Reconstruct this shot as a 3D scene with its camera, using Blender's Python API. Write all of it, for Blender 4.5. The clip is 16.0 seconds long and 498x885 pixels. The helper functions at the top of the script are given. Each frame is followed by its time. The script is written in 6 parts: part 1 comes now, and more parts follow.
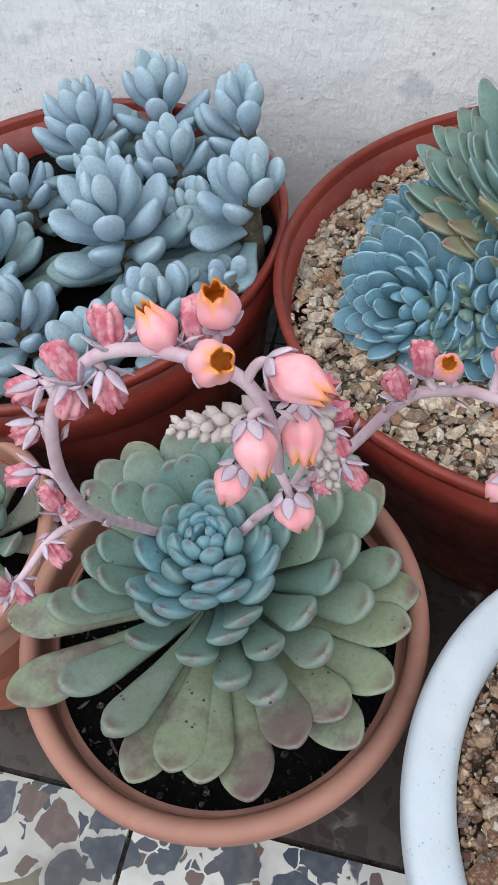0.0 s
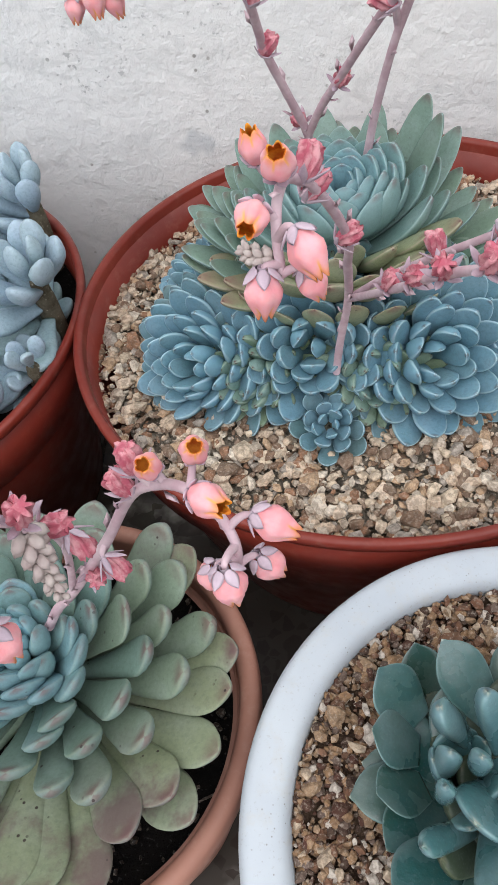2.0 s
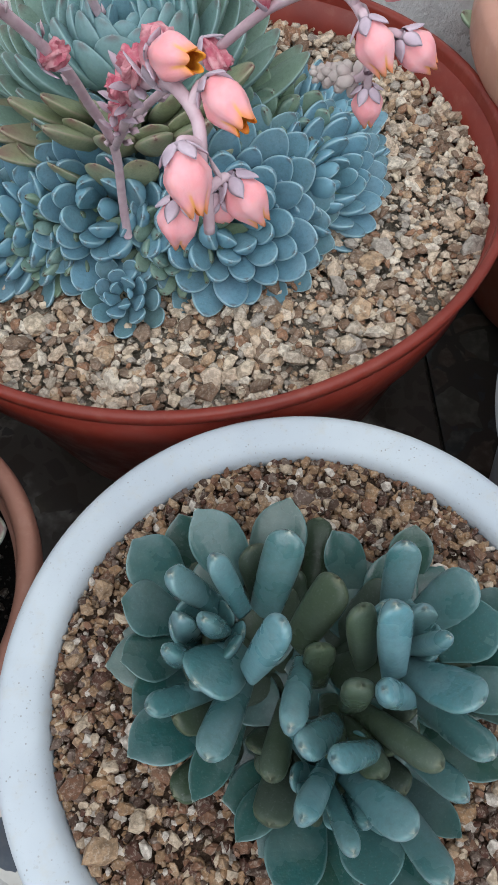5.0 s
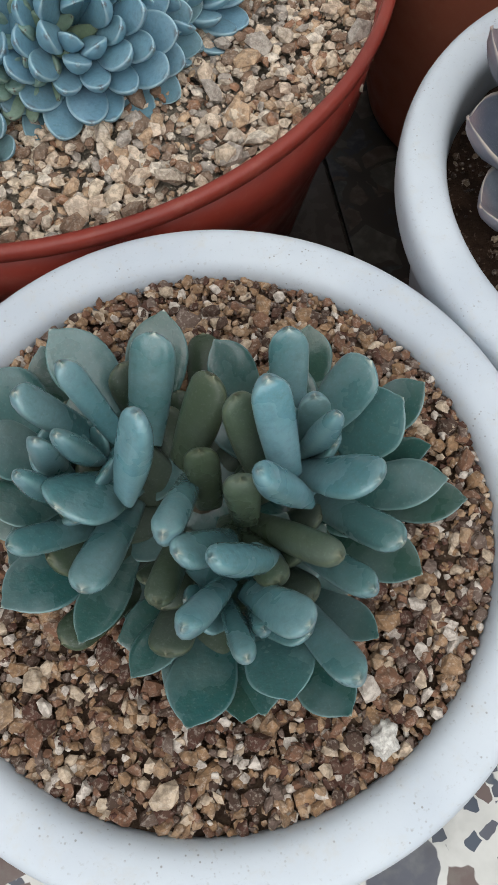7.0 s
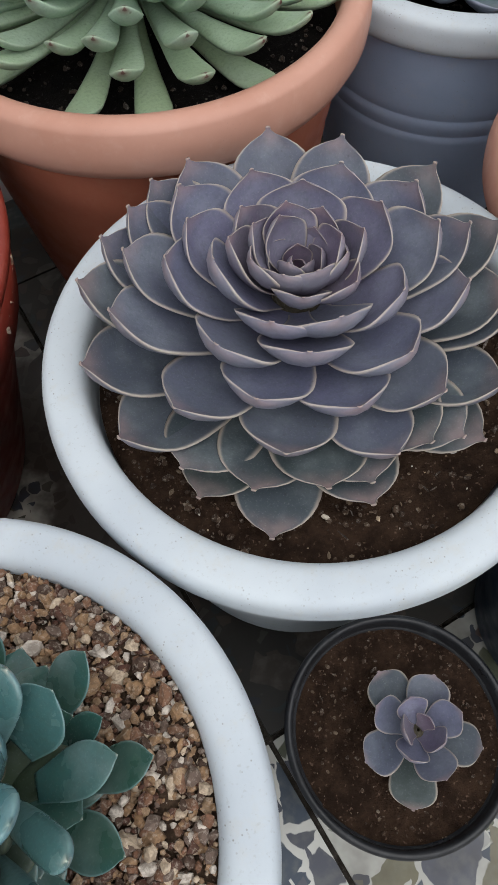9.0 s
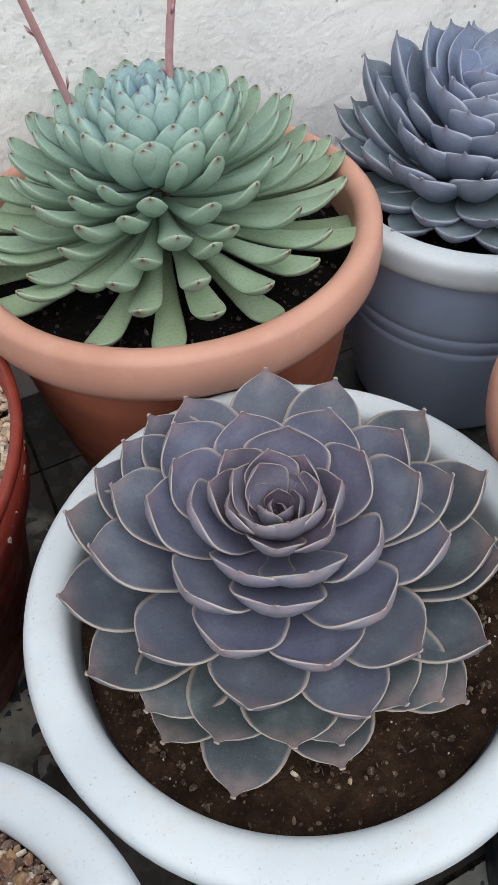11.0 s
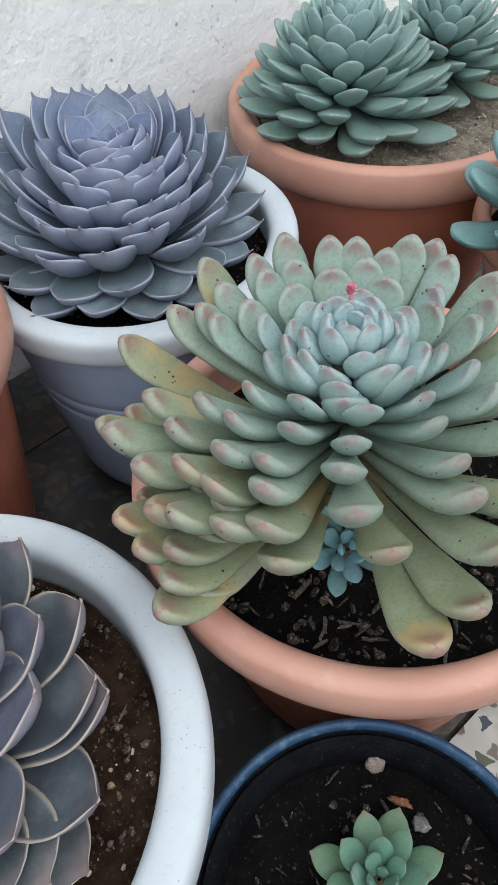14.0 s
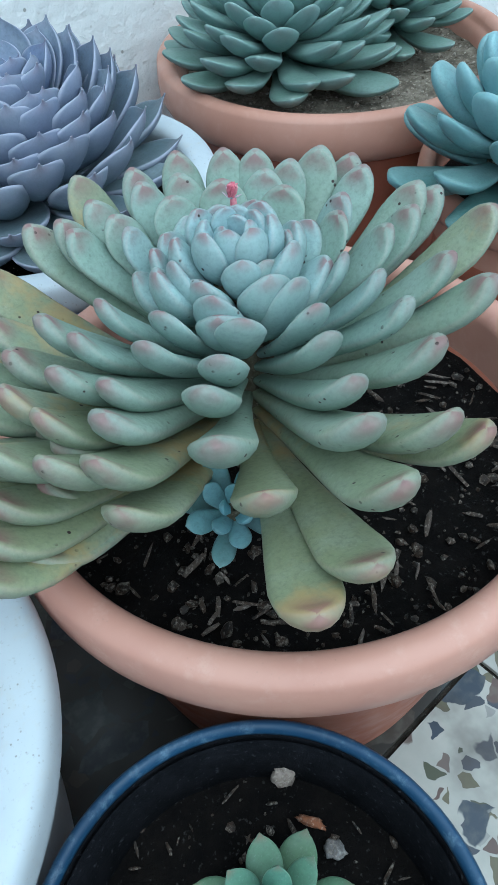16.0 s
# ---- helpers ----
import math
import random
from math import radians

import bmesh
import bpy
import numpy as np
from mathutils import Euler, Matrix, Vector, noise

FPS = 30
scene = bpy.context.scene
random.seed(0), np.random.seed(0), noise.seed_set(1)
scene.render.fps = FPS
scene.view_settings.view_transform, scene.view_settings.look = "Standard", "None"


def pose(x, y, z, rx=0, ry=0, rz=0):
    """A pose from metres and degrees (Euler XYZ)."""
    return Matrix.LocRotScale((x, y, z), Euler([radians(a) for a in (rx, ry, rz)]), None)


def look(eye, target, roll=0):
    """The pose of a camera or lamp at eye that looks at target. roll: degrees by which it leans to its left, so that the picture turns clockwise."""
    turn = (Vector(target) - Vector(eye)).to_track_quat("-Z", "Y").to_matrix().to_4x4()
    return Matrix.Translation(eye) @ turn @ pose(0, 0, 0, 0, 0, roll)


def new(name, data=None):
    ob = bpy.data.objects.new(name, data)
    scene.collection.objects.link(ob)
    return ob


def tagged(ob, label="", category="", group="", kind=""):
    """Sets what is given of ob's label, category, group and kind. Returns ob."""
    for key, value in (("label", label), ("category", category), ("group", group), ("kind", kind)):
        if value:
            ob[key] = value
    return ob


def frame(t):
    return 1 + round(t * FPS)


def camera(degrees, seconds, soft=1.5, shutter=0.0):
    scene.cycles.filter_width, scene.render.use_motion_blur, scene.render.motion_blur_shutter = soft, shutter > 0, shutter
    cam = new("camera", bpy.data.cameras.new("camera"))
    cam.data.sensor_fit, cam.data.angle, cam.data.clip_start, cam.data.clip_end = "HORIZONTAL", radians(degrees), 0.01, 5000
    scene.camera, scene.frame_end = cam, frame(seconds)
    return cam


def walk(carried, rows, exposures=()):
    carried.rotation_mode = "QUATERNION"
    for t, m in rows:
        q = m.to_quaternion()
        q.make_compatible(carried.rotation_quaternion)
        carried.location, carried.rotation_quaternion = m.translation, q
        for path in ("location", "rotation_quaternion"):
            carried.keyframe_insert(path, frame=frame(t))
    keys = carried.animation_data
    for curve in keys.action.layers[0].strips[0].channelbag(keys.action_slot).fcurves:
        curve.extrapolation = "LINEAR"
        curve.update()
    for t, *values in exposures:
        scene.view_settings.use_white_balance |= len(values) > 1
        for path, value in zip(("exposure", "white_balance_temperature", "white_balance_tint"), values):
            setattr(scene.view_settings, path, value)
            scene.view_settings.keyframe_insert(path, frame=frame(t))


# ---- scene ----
cam = camera(37.92, 16.0)
PATH = [
    (0, (0.00201, 0.00987, 0.37079), (-0.23397, 0.55423, -0.43419), -12.26),
    (0.5, (0.01190, 0.01010, 0.37080), (-0.22235, 0.59514, -0.40564), -14.61),
    (1, (0.01975, 0.01390, 0.37125), (-0.17555, 0.60227, -0.41340), -14.81),
    (1.5, (0.02795, 0.01892, 0.37287), (-0.11937, 0.61491, -0.41649), -13.53),
    (2, (0.03824, 0.02494, 0.37608), (-0.06958, 0.61899, -0.42109), -11.40),
    (2.5, (0.05161, 0.03127, 0.38109), (-0.05136, 0.63138, -0.41217), -12.57),
    (3, (0.06082, 0.03416, 0.38379), (-0.00025, 0.63143, -0.41592), -10.66),
    (3.5, (0.07059, 0.03513, 0.38591), (0.01236, 0.64101, -0.40751), -10.15),
    (4, (0.07865, 0.03551, 0.38498), (0.04990, 0.64840, -0.40468), -7.64),
    (4.5, (0.08253, 0.03264, 0.37238), (0.08100, 0.55194, -0.48221), -3.94),
    (4.7, (0.08261, 0.02969, 0.36673), (0.08184, 0.52376, -0.50270), -3.63),
    (6.8, (0.09522, 0.00740, 0.32569), (0.13846, 0.36503, -0.60717), -2.30),
    (7, (0.10050, 0.00774, 0.32399), (0.14606, 0.36447, -0.60911), -3.93),
    (7.5, (0.11919, 0.01274, 0.32804), (0.21547, 0.38547, -0.59488), -4.65),
    (8, (0.13329, 0.01884, 0.33224), (0.30609, 0.40743, -0.57283), -0.15),
    (8.5, (0.15331, 0.02097, 0.34156), (0.34071, 0.42258, -0.55487), -3.52),
    (9, (0.17031, 0.02135, 0.34509), (0.39988, 0.42507, -0.54052), -1.94),
    (9.2, (0.17783, 0.02225, 0.34706), (0.42013, 0.43135, -0.53267), -2.12),
    (11.3, (0.20765, 0.03167, 0.36429), (0.44350, 0.63312, -0.39902), -4.99),
    (11.5, (0.20991, 0.03273, 0.36636), (0.44522, 0.63946, -0.39291), -5.04),
    (12, (0.21956, 0.03344, 0.37161), (0.46904, 0.64758, -0.37712), -5.24),
    (12.5, (0.24094, 0.02919, 0.37354), (0.54375, 0.61981, -0.37444), -4.03),
    (13, (0.26434, 0.02368, 0.37068), (0.59186, 0.57657, -0.39551), -4.81),
    (13.5, (0.28525, 0.02007, 0.35891), (0.61747, 0.56130, -0.41355), -7.91),
    (14, (0.30381, 0.01205, 0.36000), (0.69601, 0.51990, -0.40699), -5.38),
    (14.5, (0.31884, 0.00614, 0.35448), (0.72718, 0.49303, -0.41766), -5.23),
    (15, (0.32731, 0.00405, 0.34386), (0.73714, 0.50187, -0.42048), -6.73),
    (15.5, (0.33084, 0.00188, 0.32739), (0.74779, 0.51341, -0.42394), -5.74),
    (16, (0.33280, -0.00097, 0.31139), (0.75017, 0.51474, -0.43684), -5.17),
]
EXPOSURES = [(0.0, 0.36, 5900, 9), (1.0, 0.40, 6150, 13), (2.0, 0.41, 6220, 12), (2.5, 0.41, 6180, 11), (3.5, 0.31, 6000, 10), (4.5, 0.20, 5900, 8), (7.0, 0.26, 6250, 10), (8.0, 0.28, 6400, 13), (9.0, 0.21, 6250, 10), (12.5, 0.46, 6250, 9), (13.5, 0.40, 6100, 8), (14.0, 0.40, 6050, 8), (14.5, 0.37, 5500, 4), (15.0, 0.34, 5300, 3), (15.5, 0.37, 5180, -4), (16.0, 0.39, 5080, -5)]
walk(cam, [(t, look(eye, target, roll)) for t, eye, target, roll in PATH], EXPOSURES)

# ---- light: open shade on a terrace ----
world = bpy.data.worlds.new("sky")
scene.world = world
world.use_nodes = True
wn, wl = world.node_tree.nodes, world.node_tree.links
sky = wn.new("ShaderNodeTexSky")
sky.sky_type, sky.sun_disc = "NISHITA", False
sky.sun_elevation, sky.sun_rotation = radians(64), radians(184)
sky.air_density, sky.dust_density, sky.ozone_density = 1.0, 4.0, 1.0
wl.new(sky.outputs[0], wn["Background"].inputs[0])
wn["Background"].inputs[1].default_value = 0.020
sun = new("sun", bpy.data.lights.new("sun", "SUN"))
sun.data.energy, sun.data.angle, sun.data.color = 3.65, radians(112), (1.0, 0.98, 0.95)
sun.matrix_world = look((0.13, -0.62, 1.70), (0.2, 0.2, 0.0))


# ---- materials ----
class Mat:
    """Small helper round a node material."""

    def __init__(self, name, rough=0.5, metal=0.0, spec=0.5):
        self.m = bpy.data.materials.new(name)
        self.m.use_nodes = True
        self.n, self.l = self.m.node_tree.nodes, self.m.node_tree.links
        self.b = self.n["Principled BSDF"]
        self.b.inputs["Roughness"].default_value = rough
        self.b.inputs["Metallic"].default_value = metal
        self.b.inputs["Specular IOR Level"].default_value = spec

    def put(self, value, socket):
        if hasattr(value, "node"):
            self.l.new(value, socket)
        elif isinstance(value, (tuple, list)):
            socket.default_value = (*value, 1.0)[:4] if len(socket.default_value) == 4 else value[:3]
        else:
            socket.default_value = value

    def coords(self, kind="Object"):
        return self.n.new("ShaderNodeTexCoord").outputs[kind]

    def position(self):
        return self.n.new("ShaderNodeNewGeometry").outputs["Position"]

    def noise(self, scale, vec=None, detail=3.0, rough=0.55, out="Fac"):
        t = self.n.new("ShaderNodeTexNoise")
        t.inputs["Scale"].default_value, t.inputs["Detail"].default_value, t.inputs["Roughness"].default_value = scale, detail, rough
        if vec is not None:
            self.l.new(vec, t.inputs["Vector"])
        return t.outputs[out]

    def voronoi(self, scale, vec=None, feature="F1", out="Distance", randomness=1.0):
        t = self.n.new("ShaderNodeTexVoronoi")
        t.feature = feature
        t.inputs["Scale"].default_value, t.inputs["Randomness"].default_value = scale, randomness
        if vec is not None:
            self.l.new(vec, t.inputs["Vector"])
        return t.outputs[out]

    def ramp(self, fac, stops, ease="LINEAR"):
        r = self.n.new("ShaderNodeValToRGB")
        r.color_ramp.interpolation = ease
        while len(r.color_ramp.elements) < len(stops):
            r.color_ramp.elements.new(0.5)
        for e, (p, c) in zip(r.color_ramp.elements, stops):
            e.position = p
            e.color = (c, c, c, 1) if isinstance(c, (int, float)) else (*c, 1)
        self.put(fac, r.inputs[0])
        return r.outputs[0]

    def mix(self, fac, a, b, mode="MIX"):
        x = self.n.new("ShaderNodeMix")
        x.data_type, x.blend_type = "RGBA", mode
        self.put(fac, x.inputs[0]), self.put(a, x.inputs[6]), self.put(b, x.inputs[7])
        return x.outputs[2]

    def math(self, op, a, b=0.0):
        x = self.n.new("ShaderNodeMath")
        x.operation, x.use_clamp = op, op in ("MULTIPLY", "ADD", "SUBTRACT")
        self.put(a, x.inputs[0]), self.put(b, x.inputs[1])
        return x.outputs[0]

    def span(self, value, lo, hi, a=0.0, b=1.0):
        x = self.n.new("ShaderNodeMapRange")
        x.interpolation_type = "SMOOTHSTEP"
        self.put(value, x.inputs[0])
        for k, q in zip((1, 2, 3, 4), (lo, hi, a, b)):
            x.inputs[k].default_value = q
        return x.outputs[0]

    def attr(self, name):
        a = self.n.new("ShaderNodeAttribute")
        a.attribute_name = name
        s = self.n.new("ShaderNodeSeparateXYZ")
        self.l.new(a.outputs["Vector"], s.inputs[0])
        return s.outputs[0], s.outputs[1], s.outputs[2]

    def objinfo(self):
        o = self.n.new("ShaderNodeObjectInfo")
        s = self.n.new("ShaderNodeSeparateColor")
        self.l.new(o.outputs["Color"], s.inputs[0])
        return s.outputs[0], o.outputs["Random"]

    def island(self):
        return self.n.new("ShaderNodeNewGeometry").outputs["Random Per Island"]

    def bump(self, height, strength, dist):
        x = self.n.new("ShaderNodeBump")
        x.inputs["Strength"].default_value, x.inputs["Distance"].default_value = strength, dist
        self.put(height, x.inputs["Height"])
        self.l.new(x.outputs[0], self.b.inputs["Normal"])

    def color(self, c):
        self.put(c, self.b.inputs["Base Color"])
        return self

    def rough(self, r):
        self.put(r, self.b.inputs["Roughness"])


def leaf_material(name, young, mid, old, tip, tip_amount=0.5, edge=None, edge_amount=0.0, spots=0.0, bloom=0.25, rough=0.5, blush=None, blush_amount=0.0, old_at=0.6, tip_from=0.84, edge_from=0.80, under=None, under_amount=0.6, core=0.0, spec=0.28, coat=0.0):
    """Waxy leaf: colour by age (0 heart, 1 oldest), paler wax bloom, coloured tip and margin, dark flecks."""
    m = Mat(name, rough, spec=spec)
    v, e, side = m.attr("leaf")
    age, rnd = m.objinfo()
    pos = m.position()
    col = m.ramp(age, [(0.0, young), (old_at * 0.55, mid), (1.0, old)])
    patch = m.noise(55, pos, 4.0)
    col = m.mix(m.span(patch, 0.42, 0.7, 0.0, bloom), col, m.mix(0.35, col, (0.75, 0.85, 0.9)))
    fine = m.noise(700, pos, 4.0, 0.7)
    col = m.mix(m.span(fine, 0.40, 0.75, 0.0, 0.5), col, m.mix(0.55, col, (0.05, 0.07, 0.06)))
    col = m.mix(m.span(m.noise(1500, pos, 2.0), 0.55, 0.75, 0.0, 0.10), col, m.mix(0.5, col, (0.8, 0.88, 0.88)))
    col = m.mix(m.math("MULTIPLY", rnd, 0.3), col, m.mix(0.5, col, (0.10, 0.12, 0.07)))
    if blush:
        b = m.math("MULTIPLY", m.span(m.noise(26, pos, 5.0, 0.65), 0.46, 0.60), m.span(age, 0.45, 0.95))
        col = m.mix(m.math("MULTIPLY", b, blush_amount), col, blush)
    if under:
        col = m.mix(m.math("MULTIPLY", m.span(side, 0.05, -0.35, 0.0, under_amount), m.span(v, 0.45, 0.8)), col, under)
    if edge:
        rim = m.math("MAXIMUM", m.math("POWER", e, 3.0), m.span(v, 0.975, 1.0))
        col = m.mix(m.span(rim, edge_from, 1.0, 0.0, edge_amount), col, edge)
    spot = m.math("MULTIPLY", m.span(v, tip_from, 1.0), m.span(e, 0.55, 1.0, 1.0, 0.25))
    col = m.mix(m.math("MULTIPLY", spot, m.span(m.noise(120, pos, 2.0), 0.3, 0.62, 0.35 * tip_amount, tip_amount)), col, tip)
    if core:
        dot = m.math("MULTIPLY", m.span(v, 0.982, 0.992), m.span(e, 0.30, 0.55, core, 0.0))
        col = m.mix(dot, col, (0.07, 0.02, 0.02))
    if spots:
        s = m.math("MULTIPLY", m.span(m.voronoi(330, pos), 0.12, 0.2, 1.0, 0.0), m.span(m.noise(75, pos, 2.0), 0.56, 0.66))
        col = m.mix(m.math("MULTIPLY", s, spots), col, (0.035, 0.02, 0.02))
    m.color(col)
    m.rough(m.span(patch, 0.3, 0.7, rough - 0.08, rough + 0.12))
    m.b.inputs["Subsurface Weight"].default_value = 0.06
    m.b.inputs["Coat Weight"].default_value, m.b.inputs["Coat Roughness"].default_value = coat, 0.22
    m.b.inputs["Subsurface Radius"].default_value = (0.004, 0.006, 0.003)
    m.bump(m.mix(0.4, m.noise(420, pos, 4.0), m.noise(90, pos, 3.0)), 0.28, 0.0012)
    return m.m


def plastic(name, base, dull, rough=0.42, speckle=0.3, dust=(0.6, 0.55, 0.5), dust_amount=0.15):
    m = Mat(name, rough, spec=0.4)
    pos = m.position()
    col = m.mix(m.span(m.noise(22, pos, 4.0), 0.35, 0.7), base, dull)
    col = m.mix(m.span(m.noise(140, pos, 5.0, 0.7), 0.5, 0.75, 0.0, dust_amount), col, dust)
    s = m.math("MULTIPLY", m.span(m.voronoi(560, pos), 0.08, 0.2, 1.0, 0.0), m.span(m.noise(90, pos, 4.0), 0.50, 0.62))
    col = m.mix(m.math("MULTIPLY", s, speckle), col, (0.16, 0.14, 0.11))
    col = m.mix(m.span(m.noise(900, pos, 3.0), 0.6, 0.72, 0.0, 0.35 * speckle), col, (0.25, 0.23, 0.20))
    m.color(col)
    m.rough(m.span(m.noise(90, pos, 4.0), 0.3, 0.7, rough - 0.08, rough + 0.14))
    m.bump(m.noise(260, pos, 4.0), 0.10, 0.0008)
    return m.m


def wall_material():
    m = Mat("whitewashed_plaster", 0.85, spec=0.2)
    pos = m.position()
    st = m.n.new("ShaderNodeMapping")
    st.inputs["Scale"].default_value = (1.0, 1.0, 0.75)
    m.l.new(pos, st.inputs[0])
    col = m.mix(m.span(m.noise(6, pos, 4.0), 0.35, 0.7), (0.90, 0.905, 0.89), (0.80, 0.82, 0.82))
    col = m.mix(m.span(m.noise(38, st.outputs[0], 7.0, 0.75), 0.52, 0.72, 0.0, 0.5), col, (0.56, 0.58, 0.58))
    col = m.mix(m.span(m.noise(17, st.outputs[0], 3.0), 0.66, 0.72, 0.0, 0.45), col, (0.42, 0.46, 0.49))
    col = m.mix(m.math("MULTIPLY", m.span(m.voronoi(120, pos), 0.08, 0.16, 1.0, 0.0), m.span(m.noise(30, pos), 0.55, 0.65)), col, (0.38, 0.38, 0.36))
    br = m.n.new("ShaderNodeMapping")
    br.inputs["Scale"].default_value = (0.55, 1.0, 1.2)
    br.inputs["Rotation"].default_value = (0.0, 0.12, 0.0)
    m.l.new(pos, br.inputs[0])
    brush = m.noise(60, br.outputs[0], 6.0, 0.7)
    col = m.mix(m.span(brush, 0.54, 0.74, 0.0, 0.4), col, (0.62, 0.63, 0.62))
    col = m.mix(m.math("MULTIPLY", m.span(m.noise(260, pos, 3.0), 0.60, 0.70), m.span(m.noise(20, pos, 3.0), 0.5, 0.62, 0.0, 0.7)), col, (0.40, 0.41, 0.41))
    down = m.n.new("ShaderNodeMapping")
    down.inputs["Scale"].default_value = (1.3, 1.0, 0.28)
    m.l.new(pos, down.inputs[0])
    col = m.mix(m.span(m.noise(22, down.outputs[0], 2.0), 0.68, 0.71, 0.0, 0.5), col, (0.50, 0.54, 0.57))
    m.color(col)
    trowel = m.n.new("ShaderNodeMapping")
    trowel.inputs["Scale"].default_value = (0.16, 1.0, 1.0)
    trowel.inputs["Rotation"].default_value = (0.0, -0.06, 0.0)
    m.l.new(pos, trowel.inputs[0])
    ripple = m.math("MULTIPLY", m.span(m.noise(190, trowel.outputs[0], 3.0), 0.50, 0.70), m.span(m.noise(14, pos, 2.0), 0.42, 0.60))
    h = m.mix(0.7, brush, m.noise(85, st.outputs[0], 8.0, 0.65))
    h = m.math("ADD", h, m.math("MULTIPLY", ripple, -0.22))
    m.bump(h, 0.75, 0.006)
    return m.m


def terrazzo_material(name, paste, chips_at, hues, dirt_shade=0.5, dirt_shade_from=0.52):
    m = Mat(name, 0.38, spec=0.5)
    pos = m.position()
    warp = m.mix(0.006, pos, m.noise(45, pos, 3.0, out="Color"), "LINEAR_LIGHT")
    col = m.mix(m.span(m.noise(40, pos, 5.0), 0.35, 0.7), paste, tuple(0.82 * c for c in paste))
    cells = m.voronoi(150, warp, out="Color")
    d = m.voronoi(150, warp, "DISTANCE_TO_EDGE")
    sep = m.n.new("ShaderNodeSeparateColor")
    m.l.new(cells, sep.inputs[0])
    small = m.math("MULTIPLY", m.span(d, 0.05, 0.08), m.span(sep.outputs[0], 0.66, 0.68))
    col = m.mix(small, col, m.ramp(sep.outputs[1], [(k / len(hues), h) for k, h in enumerate(hues)], "CONSTANT"))
    cells2 = m.voronoi(47, warp, out="Color")
    d2 = m.voronoi(47, warp, "DISTANCE_TO_EDGE")
    sep2 = m.n.new("ShaderNodeSeparateColor")
    m.l.new(cells2, sep2.inputs[0])
    big = m.math("MULTIPLY", m.span(d2, 0.06, 0.085), m.span(sep2.outputs[0], chips_at, chips_at + 0.01))
    chip = m.ramp(sep2.outputs[1], [(k / len(hues), h) for k, h in enumerate(hues)], "CONSTANT")
    chip = m.mix(m.span(m.noise(160, pos, 4.0), 0.4, 0.7, 0.0, 0.22), chip, (0.22, 0.23, 0.19))
    col = m.mix(big, col, chip)
    col = m.mix(m.span(m.noise(18, pos, 5.0), dirt_shade_from, dirt_shade_from + 0.2, 0.0, dirt_shade), col, (0.028, 0.021, 0.016))
    m.color(col)
    m.rough(m.span(m.noise(30, pos, 4.0), 0.3, 0.7, 0.28, 0.55))
    return m.m


def soil_material(name, dark, light):
    m = Mat(name, 0.9, spec=0.12)
    pos = m.position()
    col = m.mix(m.span(m.noise(120, pos, 6.0, 0.7), 0.35, 0.7), dark, light)
    col = m.mix(m.span(m.noise(700, pos, 3.0), 0.6, 0.75), col, tuple(min(1, 2.2 * c + 0.03) for c in light))
    m.color(col)
    m.bump(m.noise(500, pos, 6.0, 0.7), 0.8, 0.003)
    return m.m


def crumbs_material(name, hues, rough=0.8):
    m = Mat(name, rough, spec=0.25)
    pos = m.position()
    r = m.island()
    col = m.ramp(r, [(k / len(hues), h) for k, h in enumerate(hues)], "CONSTANT")
    col = m.mix(m.span(m.noise(420, pos, 4.0, 0.7), 0.38, 0.62, 0.0, 0.75), col, m.mix(0.7, col, (0.07, 0.045, 0.03)))
    col = m.mix(m.span(m.noise(900, pos, 3.0, 0.7), 0.5, 0.66, 0.0, 0.4), col, m.mix(0.5, col, (0.75, 0.68, 0.58)))
    m.color(col)
    m.bump(m.noise(700, pos, 4.0), 0.5, 0.0008)
    return m.m


M = {}
M["wall"] = wall_material()
HUES = [(0.035, 0.05, 0.075), (0.06, 0.065, 0.085), (0.05, 0.06, 0.08), (0.11, 0.075, 0.065), (0.07, 0.08, 0.05), (0.13, 0.12, 0.075)]
M["floor_light"] = terrazzo_material("pale_terrazzo", (0.44, 0.44, 0.40), 0.38, HUES, 0.6, 0.50)
M["floor_navy"] = terrazzo_material("navy_chip_terrazzo", (0.56, 0.56, 0.52), 0.38, HUES[:4])
# brown-black patches: part soil stain, part painted shade between the pots
M["floor_stain_shade"] = terrazzo_material("stained_shaded_terrazzo", (0.50, 0.49, 0.43), 0.55, HUES, 0.96, 0.26)
# near-black paste puts the deep shade between the pots into the tile colour
M["floor_dark_shade"] = terrazzo_material("dark_shaded_terrazzo", (0.026, 0.024, 0.020), 0.25, [(0.015, 0.02, 0.03), (0.025, 0.03, 0.035), (0.05, 0.038, 0.03), (0.02, 0.028, 0.03), (0.05, 0.05, 0.042)])
M["grout"] = soil_material("dirty_joint", (0.03, 0.025, 0.02), (0.08, 0.07, 0.06))
M["white"] = plastic("white_plastic", (0.53, 0.58, 0.62), (0.46, 0.51, 0.56), 0.55, 0.6, (0.50, 0.47, 0.40), 0.3)
M["grey_body"] = plastic("grey_white_plastic", (0.40, 0.49, 0.66), (0.34, 0.43, 0.60), 0.42, 0.3)
M["terracotta"] = plastic("terracotta_plastic", (0.52, 0.28, 0.21), (0.46, 0.235, 0.17), 0.42, 0.15, (0.62, 0.42, 0.34), 0.2)
M["terracotta_pale"] = plastic("faded_terracotta_plastic", (0.56, 0.31, 0.24), (0.50, 0.26, 0.20), 0.36, 0.12, (0.68, 0.48, 0.40), 0.25)
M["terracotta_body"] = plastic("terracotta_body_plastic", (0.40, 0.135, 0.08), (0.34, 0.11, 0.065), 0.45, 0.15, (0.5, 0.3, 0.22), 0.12)
